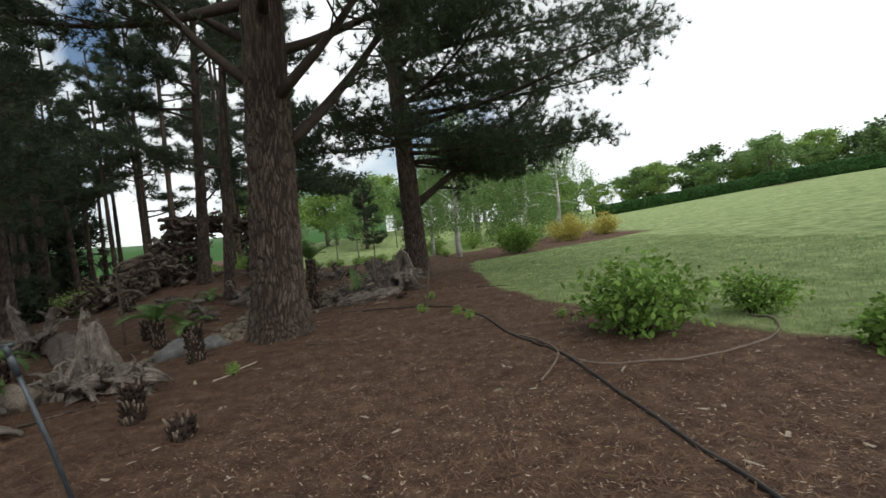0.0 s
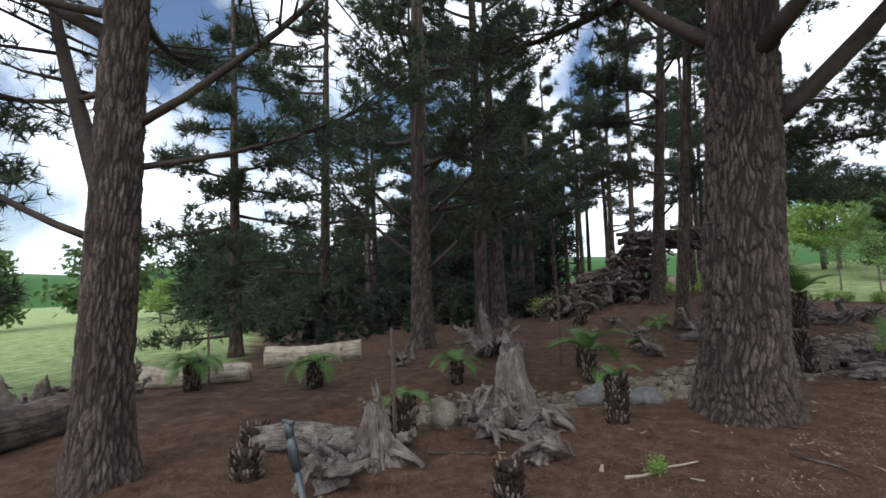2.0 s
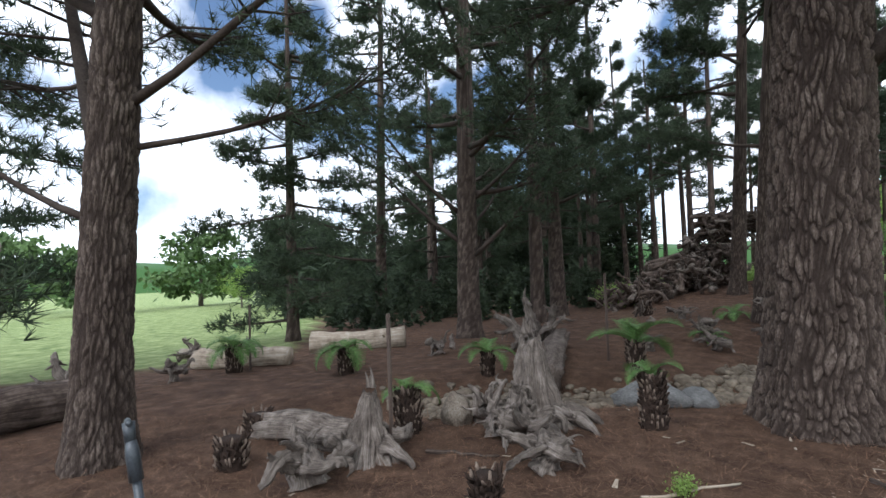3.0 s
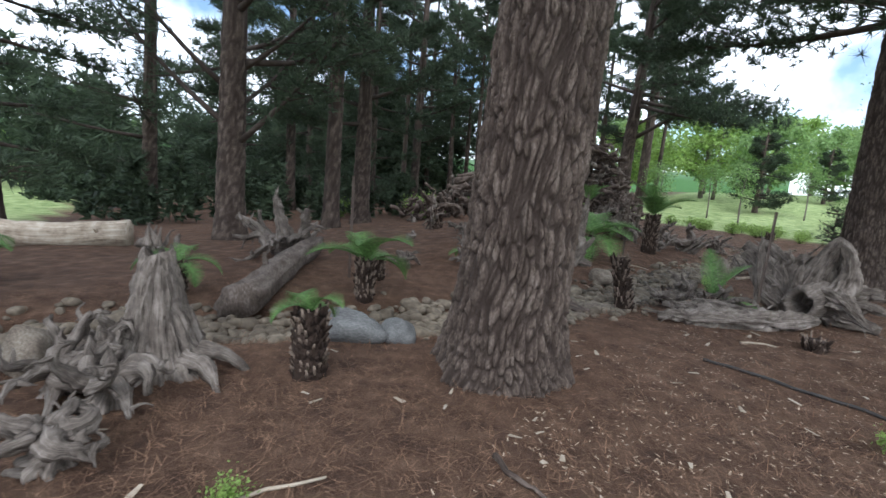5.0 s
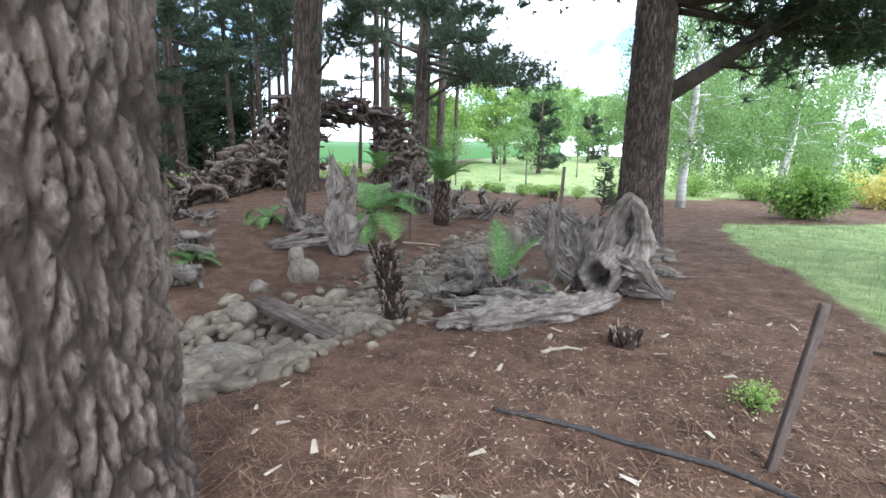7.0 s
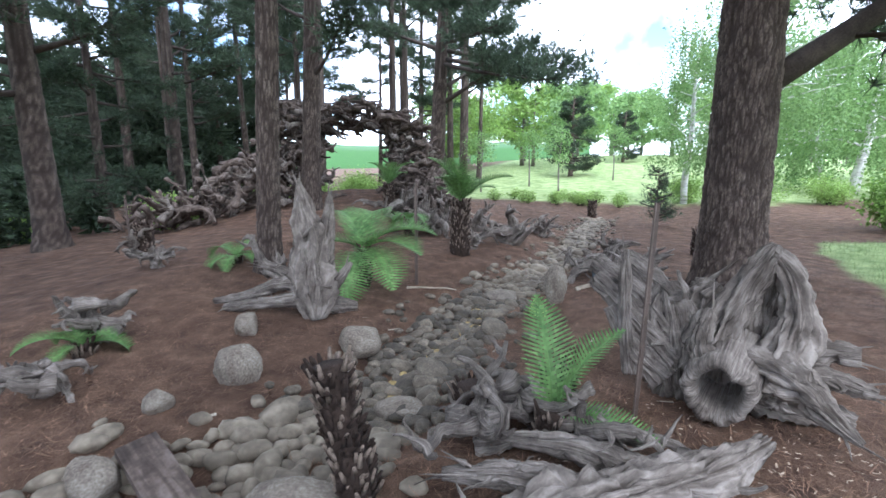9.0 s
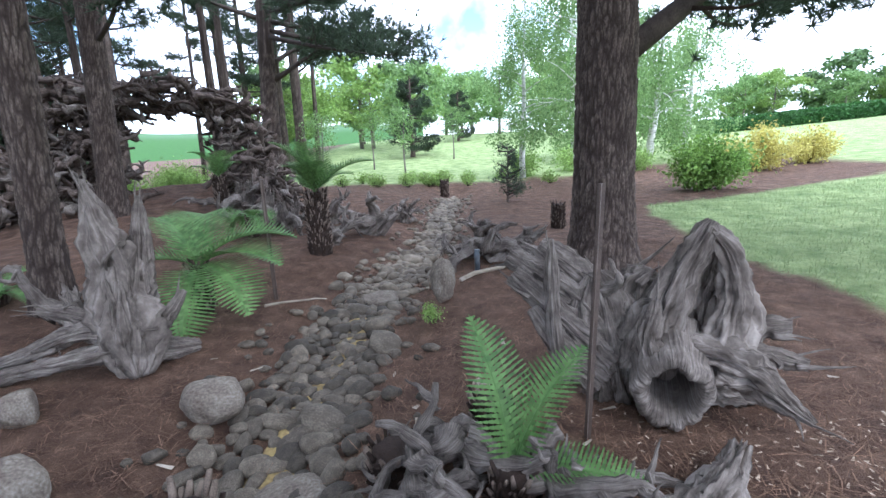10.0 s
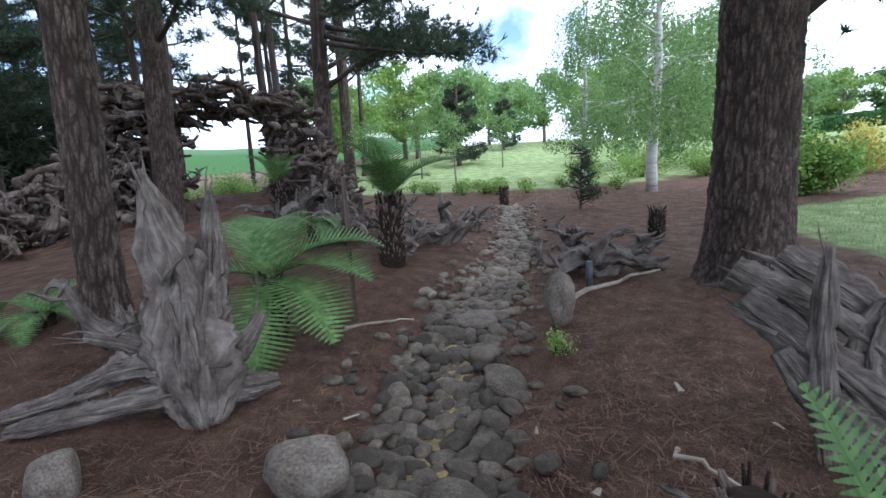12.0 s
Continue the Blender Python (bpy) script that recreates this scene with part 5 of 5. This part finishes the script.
for k, (a, c, z) in enumerate((((-13.6, 20.4), (-10.9, 21.6), 1.5), ((-13.2, 19.8), (-11.2, 20.6), 1.2), ((-13.9, 21.0), (-11.3, 22.3), 1.75))):
    ob = log("log", a, c, 0.16, 140 + k, "long brown log laid on the root heap", DARKWOOD, 0.85, "heap logs")
    ob.location.z += z - 0.3

# ---- ferns and fern stumps ----
FS = "cut tree fern trunk studded with pale frond stubs"
for x, y, r, h, ln in ((-3.1, 4.6, 0.09, 0.38, (0.1, 0)), (-2.36, 4.1, 0.1, 0.16, (0, 0)), (-3.7, 7.06, 0.12, 0.52, (0, 0)), (-2.92, 11.5, 0.105, 0.72, (-0.22, 0)), (-0.87, 11.5, 0.11, 0.12, (0, 0)), (-2.62, 12.45, 0.12, 0.22, (0, 0)), (-5.1, 5.05, 0.13, 0.42, (0, 0)),
                       (-6.1, 3.75, 0.13, 0.22, (0, 0)), (-5.15, 3.4, 0.13, 0.25, (0, 0)), (-2.95, 26.4, 0.14, 0.55, (0, 0)), (-9.9, 15.4, 0.14, 0.55, (0, 0)), (-0.5, 19.2, 0.12, 0.45, (0, 0)), (-5.9, 9.6, 0.12, 0.4, (0, 0)), (-2.1, 12.85, 0.12, 0.2, (0, 0))):
    tree_fern(x, y, r, h, 0, 0, int(abs(x * 100)), FS, lean=ln, group="fern stumps")
tree_fern(-4.95, 14.85, 0.1, 0.5, 7, 1.05, 151, "tree fern with arching bright fronds", curl=0.95, fat=0.36, azs=[150, 110, 20, -10, -35, -75, 215], rises=[75, 62, 48, 35, 20, -5, 40])
tree_fern(-4.5, 17.4, 0.17, 0.95, 9, 1.0, 152, "taller tree fern with a fibrous trunk", (45, 88), curl=0.8, fat=0.36)
tree_fern(-2.04, 12.25, 0.1, 0.22, 3, 0.72, 153, "short tree fern with upright and level fronds", azs=[125, -8, 30], curl=0.45, fat=0.27, rises=[80, 16, 72])
tree_fern(-7.4, 20.1, 0.13, 0.8, 6, 0.9, 154, "tree fern in front of the root heap", (40, 85), curl=0.9)
tree_fern(-5.3, 8.9, 0.11, 0.5, 7, 0.9, 155, "tree fern with bright fronds beside a log", (25, 80), curl=1.0)
tree_fern(-7.0, 14.7, 0.08, 0.1, 6, 0.6, 156, "low fern on the mulch", (30, 70))
tree_fern(-8.7, 5.6, 0.14, 0.45, 7, 0.7, 157, "young tree fern among the stumps", (30, 75))
tree_fern(-6.7, 7.2, 0.1, 0.35, 6, 0.6, 158, "young tree fern among the stumps", (30, 75))
tree_fern(-10.7, 4.0, 0.14, 0.5, 8, 0.8, 159, "tree fern beside a post", (25, 75))
tree_fern(-3.7, 7.06, 0.05, 0.52, 4, 0.4, 160, "few fronds sprouting from a fern trunk", (40, 80))
tree_fern(-6.0, 12.0, 0.08, 0.1, 6, 0.5, 161, "low fern on the mulch", (30, 70))
tree_fern(-6.0, 18.4, 0.1, 0.35, 6, 0.7, 162, "tree fern on the far bank", (30, 70))
tree_fern(-5.1, 5.05, 0.05, 0.43, 4, 0.45, 163, "few fronds sprouting from a fern trunk", (30, 60))

# ---- boulders ----
LB = "rounded boulder with lichen beside the creek bed"
for k, (x, y, sx, sy, sz, rz) in enumerate(((-3.98, 13.2, 0.3, 0.24, 0.24, 20), (-5.1, 12.95, 0.18, 0.16, 0.2, 0), (-4.5, 12.25, 0.25, 0.22, 0.28, 40), (-3.9, 10.3, 0.42, 0.26, 0.18, 30), (-4.35, 11.05, 0.25, 0.2, 0.2, 0), (-3.25, 11.35, 0.36, 0.28, 0.14, 15), (-5.1, 5.62, 0.3, 0.24, 0.3, 0), (-5.45, 6.0, 0.18, 0.14, 0.16, 50), (-3.3, 15.75, 0.34, 0.24, 0.14, 10), (-3.2, 12.5, 0.3, 0.2, 0.12, 30), (-4.7, 11.7, 0.16, 0.14, 0.13, 0), (-3.05, 17.6, 0.2, 0.16, 0.12, 0))):
    boulder(x, y, sx * 0.72, sy * 0.72, sz * 0.72, k + 1, LB, rz)
boulder(-4.3, 7.85, 0.42, 0.2, 0.2, 21, "blue-grey boulder lying on mulch", 35, BLUESTONE)
boulder(-3.95, 8.2, 0.2, 0.16, 0.15, 22, "blue-grey boulder lying on mulch", 5, BLUESTONE)
boulder(-2.5, 15.35, 0.15, 0.1, 0.32, 24, "upright brown standing stone beside the creek", 20, sink=0.15)

# ---- posts, pipe, hoses, sticks ----
PK = "rusty steel post driven into the mulch"
picket(-4.75, 4.72, 1.25, PK)
picket(-6.25, 9.4, 1.5, PK)
picket(-4.4, 15.35, 1.35, PK)
picket(-1.58, 12.75, 1.42, PK, (0.02, 0), r=0.016)
picket(-10.75, 4.3, 1.3, PK)
picket(-0.24, 10.05, 0.85, "rusty steel post leaning beside a hose", (0.16, 0.12), r=0.022)
picket(-10.0, 15.2, 1.1, PK)
ob = thing("standpipe", -2.42, 3.0, "galvanised water pipe with a tap fitting on top", "pipe")
b = Builder()
b.tube([(0, 0, -0.1), (-0.08, -0.07, 0.5), (-0.165, -0.145, 1.05)], [0.014] * 3, 12)
part("pipe", b.mesh("pipe", GALV), GALV, ob)
b = Builder()
b.tube([(-0.154, -0.136, 0.98), (-0.168, -0.148, 1.07), (-0.174, -0.153, 1.11)], [0.022, 0.022, 0.017], 8)
part("socket", b.mesh("socket", GALV), GALV, ob)
b = Builder()
b.tube([(-0.174, -0.153, 1.1), (-0.182, -0.16, 1.17)], [0.017, 0.02], 10)
part("nozzle", b.mesh("nozzle", GALV), GALV, ob)
b = Builder()
b.tube([(-0.22, -0.165, 1.165), (-0.14, -0.155, 1.175)], [0.011, 0.011], 8)
part("tap_handle", b.mesh("tap_handle", GALV), GALV, ob)
ob = thing("water_pipe", -2.1, 16.2, "short blue-grey pipe end in the creek bank", "pipe")
b = Builder()
b.tube([(0, 0, -0.05), (0, 0, 0.3)], [0.035, 0.035], 12)
part("pipe", b.mesh("pipe", GALV), GALV, ob)
hose("polypipe", [(-1.65, 10.1), (-0.95, 10.05), (-0.25, 9.9), (0.35, 9.3), (0.7, 8.2), (0.92, 6.7), (1.12, 5.9), (1.32, 5.2), (1.47, 3.6), (1.58, 2.3), (1.75, 0.6)], 0.016, "black irrigation pipe laid along the path", RUBBER)
hose("polypipe", [(1.3, 5.4), (1.42, 4.9), (1.75, 4.62), (2.4, 4.5), (3.1, 4.65), (3.75, 5.1), (4.05, 5.6), (4.0, 6.0)], 0.015, "dusty irrigation pipe looped round a bush", TANHOSE)
hose("polypipe", [(1.05, 6.3), (1.25, 5.75), (1.27, 5.2), (1.05, 4.7), (0.86, 4.4)], 0.014, "dusty irrigation pipe on the mulch", TANHOSE, 0.02)
for k, (a, c, r, m) in enumerate((((-2.32, 15.95), (-1.2, 16.85), 0.03, PALEWOOD), ((-2.2, 13.45), (-1.95, 13.1), 0.014, PALEWOOD), ((-4.45, 15.1), (-3.9, 15.6), 0.018, PALEWOOD), ((-4.5, 4.95), (-4.0, 5.4), 0.02, DARKWOOD), ((-2.85, 5.7), (-2.55, 6.4), 0.016, PALEWOOD), ((-6.3, 22.4), (-4.9, 21.2), 0.03, PALEWOOD), ((-3.6, 9.75), (-3.1, 10.2), 0.03, DARKWOOD), ((-1.5, 11.1), (-1.2, 11.25), 0.018, PALEWOOD), ((1.1, 12.2), (1.8, 11.6), 0.02, DARKWOOD), ((-2.1, 7.25), (-1.7, 7.1), 0.02, DARKWOOD))):
    b = Builder()
    r2 = np.random.default_rng(200 + k)
    mx, my = (a[0] + c[0]) / 2, (a[1] + c[1]) / 2
    n = 6
    pts = [(a[0] + (c[0] - a[0]) * t / n + r2.normal(0, 0.02) - mx, a[1] + (c[1] - a[1]) * t / n + r2.normal(0, 0.02) - my, height(a[0] + (c[0] - a[0]) * t / n, a[1] + (c[1] - a[1]) * t / n) - height(mx, my) + r * 0.8) for t in range(n + 1)]
    b.tube(pts, [r * (1 - 0.5 * t / n) for t in range(n + 1)], 8, 0.2, 6.0)
    ob = new("stick", b.mesh("stick", m))
    ob.matrix_world = pose(mx, my, height(mx, my))
    tagged(ob, "fallen stick lying on the mulch", "stick", "sticks")
# the weathered plank by the creek
b = Builder()
L0, L1 = Vector((-4.35, 11.3, 0)), Vector((-3.2, 10.85, 0))
d, w = (L1 - L0).normalized(), 0.11
sd = Vector((-d.y, d.x, 0))
z0, z1 = height(L0.x, L0.y) + 0.14, height(L1.x, L1.y) + 0.06
q = [L0 - sd * w + Vector((0, 0, z0)), L0 + sd * w + Vector((0, 0, z0 + 0.02)), L1 + sd * w * 0.9 + Vector((0, 0, z1 + 0.02)), L1 - sd * w * 0.9 + Vector((0, 0, z1))]
n = 16
for k in range(n + 1):
    t = k / n
    e0, e1 = q[0].lerp(q[3], t), q[1].lerp(q[2], t)
    jit = Vector((0, 0, 0.006 * noise.noise((k * 0.8, 0, 0))))
    for p in (e0 + jit + sd * 0.012 * noise.noise((k, 3, 0)), e1 + jit + sd * 0.012 * noise.noise((k, 9, 0)), e1 + jit - Vector((0, 0, 0.05)), e0 + jit - Vector((0, 0, 0.05))):
        b.v.append(p)
for k in range(n):
    for s in range(4):
        i, j = k * 4 + s, k * 4 + (s + 1) % 4
        b.face((i, j, j + 4, i + 4), ((s * 0.2, k * 0.08), (s * 0.2 + 0.2, k * 0.08), (s * 0.2 + 0.2, k * 0.08 + 0.08), (s * 0.2, k * 0.08 + 0.08)))
b.face((3, 2, 1, 0), ((0, 0), (0.1, 0), (0.1, 0.1), (0, 0.1)))
b.face((n * 4, n * 4 + 1, n * 4 + 2, n * 4 + 3), ((0, 0), (0.1, 0), (0.1, 0.1), (0, 0.1)))
tagged(new("plank", b.mesh("plank", DARKWOOD, True)), "weathered grey plank lying across the creek stones", "plank")


# ---- creek bed: sand sheet and stones ----
b = Builder()
ys = list(np.arange(11.9, 16.2, 0.15))
for y in ys:
    for k in range(5):
        x = creek_x(y) + (k - 2) * 0.09
        b.v.append((x, y, height(x, y) + (0.03 if 0 < k < 4 else -0.02)))
for j in range(len(ys) - 1):
    for k in range(4):
        i = j * 5 + k
        b.face((i, i + 1, i + 6, i + 5), ((0, 0), (1, 0), (1, 1), (0, 1)))
creek = tagged(new("creek_bed", b.mesh("creek_bed", SAND)), "dry creek bed of yellow sand filled with river stones", "creek bed", kind="structure")
rng = np.random.default_rng(9)
stones = [stone_mesh(k + 40, 2, 0.24) for k in range(18)]
spots, tries = [], 0
while tries < 26000 and len(spots) < 1500:
    tries += 1
    y = rng.uniform(5.5, 25.5)
    if y > 19 and rng.uniform() < 0.5:
        continue
    half = 0.42 + 0.33 * math.exp(-((y - 10.6) / 1.6) ** 2) - 0.17 * smooth(14.5, 18, y) + 0.1 * noise.noise((y * 1.3, 0, 5))
    x = creek_x(y) + rng.uniform(-half, half)
    s = rng.uniform(0.042, 0.1) * (1.4 if rng.uniform() < 0.15 else 1.0)
    if rng.uniform() < 0.1:
        x, s = x + rng.choice((-1, 1)) * rng.uniform(0.15, 0.5), s * 0.6
    if all((x - a) ** 2 + (y - c) ** 2 > ((s + e) * 0.66) ** 2 for a, c, e in spots):
        spots.append((x, y, s))
rest = []
near = sorted(spots, key=lambda p: abs(p[1] - 14.0))
for k, (x, y, s) in enumerate(near):
    m = pose(x, y, height(x, y) + s * 0.32, rng.uniform(-14, 14), rng.uniform(-14, 14), rng.uniform(0, 360)) @ Matrix.Diagonal((s * 1.5, s * rng.uniform(0.95, 1.25), s * rng.uniform(0.65, 0.95), 1))
    if k < 300:
        part("stone", stones[k % 18], None, creek).matrix_basis = m
    else:
        rest.append((m, stones[k % 18]))
v, f = [], []
for m, src in rest:
    base = len(v)
    v.extend(tuple(m @ p.co) for p in src.vertices)
    f.extend(tuple(base + i for i in p.vertices) for p in src.polygons)
me = bpy.data.meshes.new("far_stones")
me.from_pydata(v, [], f)
me.materials.append(STONE)
me.shade_smooth()
tagged(part("far_stones", me, None, creek), kind="stuff")


# ---- litter and grass ----
def scatter(name, n, box, seed, mat, ln, wd, label, flat=0.25, lift=0.004, keep=None, category="litter"):
    """Thin blades strewn on the ground, as one object."""
    rng = np.random.default_rng(seed)
    x, y = rng.uniform(box[0], box[1], n), rng.uniform(box[2], box[3], n)
    if keep:
        ok = np.array([keep(a, c) for a, c in zip(x, y)])
        x, y = x[ok], y[ok]
    n = len(x)
    z = np.array([height(a, c) for a, c in zip(x, y)]) + lift
    d = rng.normal(0, 1, (n, 3))
    d[:, 2] = np.abs(rng.normal(0, flat, n))
    d = unit(d)
    s = unit(np.cross(d, [0, 0, 1])) * wd * 0.5 * rng.uniform(0.6, 1.3, (n, 1))
    l = ln * rng.uniform(0.5, 1.3, (n, 1))
    p = np.stack([x, y, z], 1)
    e = p + d * l
    pts = np.concatenate([np.stack([p - s, p + s, e + s * 0.5], 1), np.stack([p - s, e + s * 0.5, e - s * 0.5], 1)])
    return tagged(new(name, tri_mesh(name, pts, mat)), label, category, kind="stuff")


mulched = lambda x, y: turf(x, y) < 0.4
scatter("fallen_needles", 170000, (-7.5, 4.2, 0.8, 18), 301, LITTER, 0.12, 0.005, "fallen brown pine needles on the ground", 0.12, keep=mulched)
scatter("wood_chips", 16000, (-4.5, 4.5, 0.5, 13), 302, CHIP, 0.03, 0.012, "pale wood chips strewn on the path", 0.15, keep=lambda x, y: turf(x, y) < 0.4 and x > -2.2 + 0.5 * noise.noise((x, y, 1)))
scatter("bark_flakes", 260, (-4.5, 3.5, 0.5, 14), 303, PALEWOOD, 0.09, 0.035, "larger pale bark flakes on the path", 0.1, 0.01, keep=mulched)
scatter("lawn_grass", 90000, (1.2, 11, 3.0, 24), 304, GRASS, 0.07, 0.008, "mown grass of the hillside lawn", 1.2, keep=lambda x, y: turf(x, y) > 0.45, category="grass")
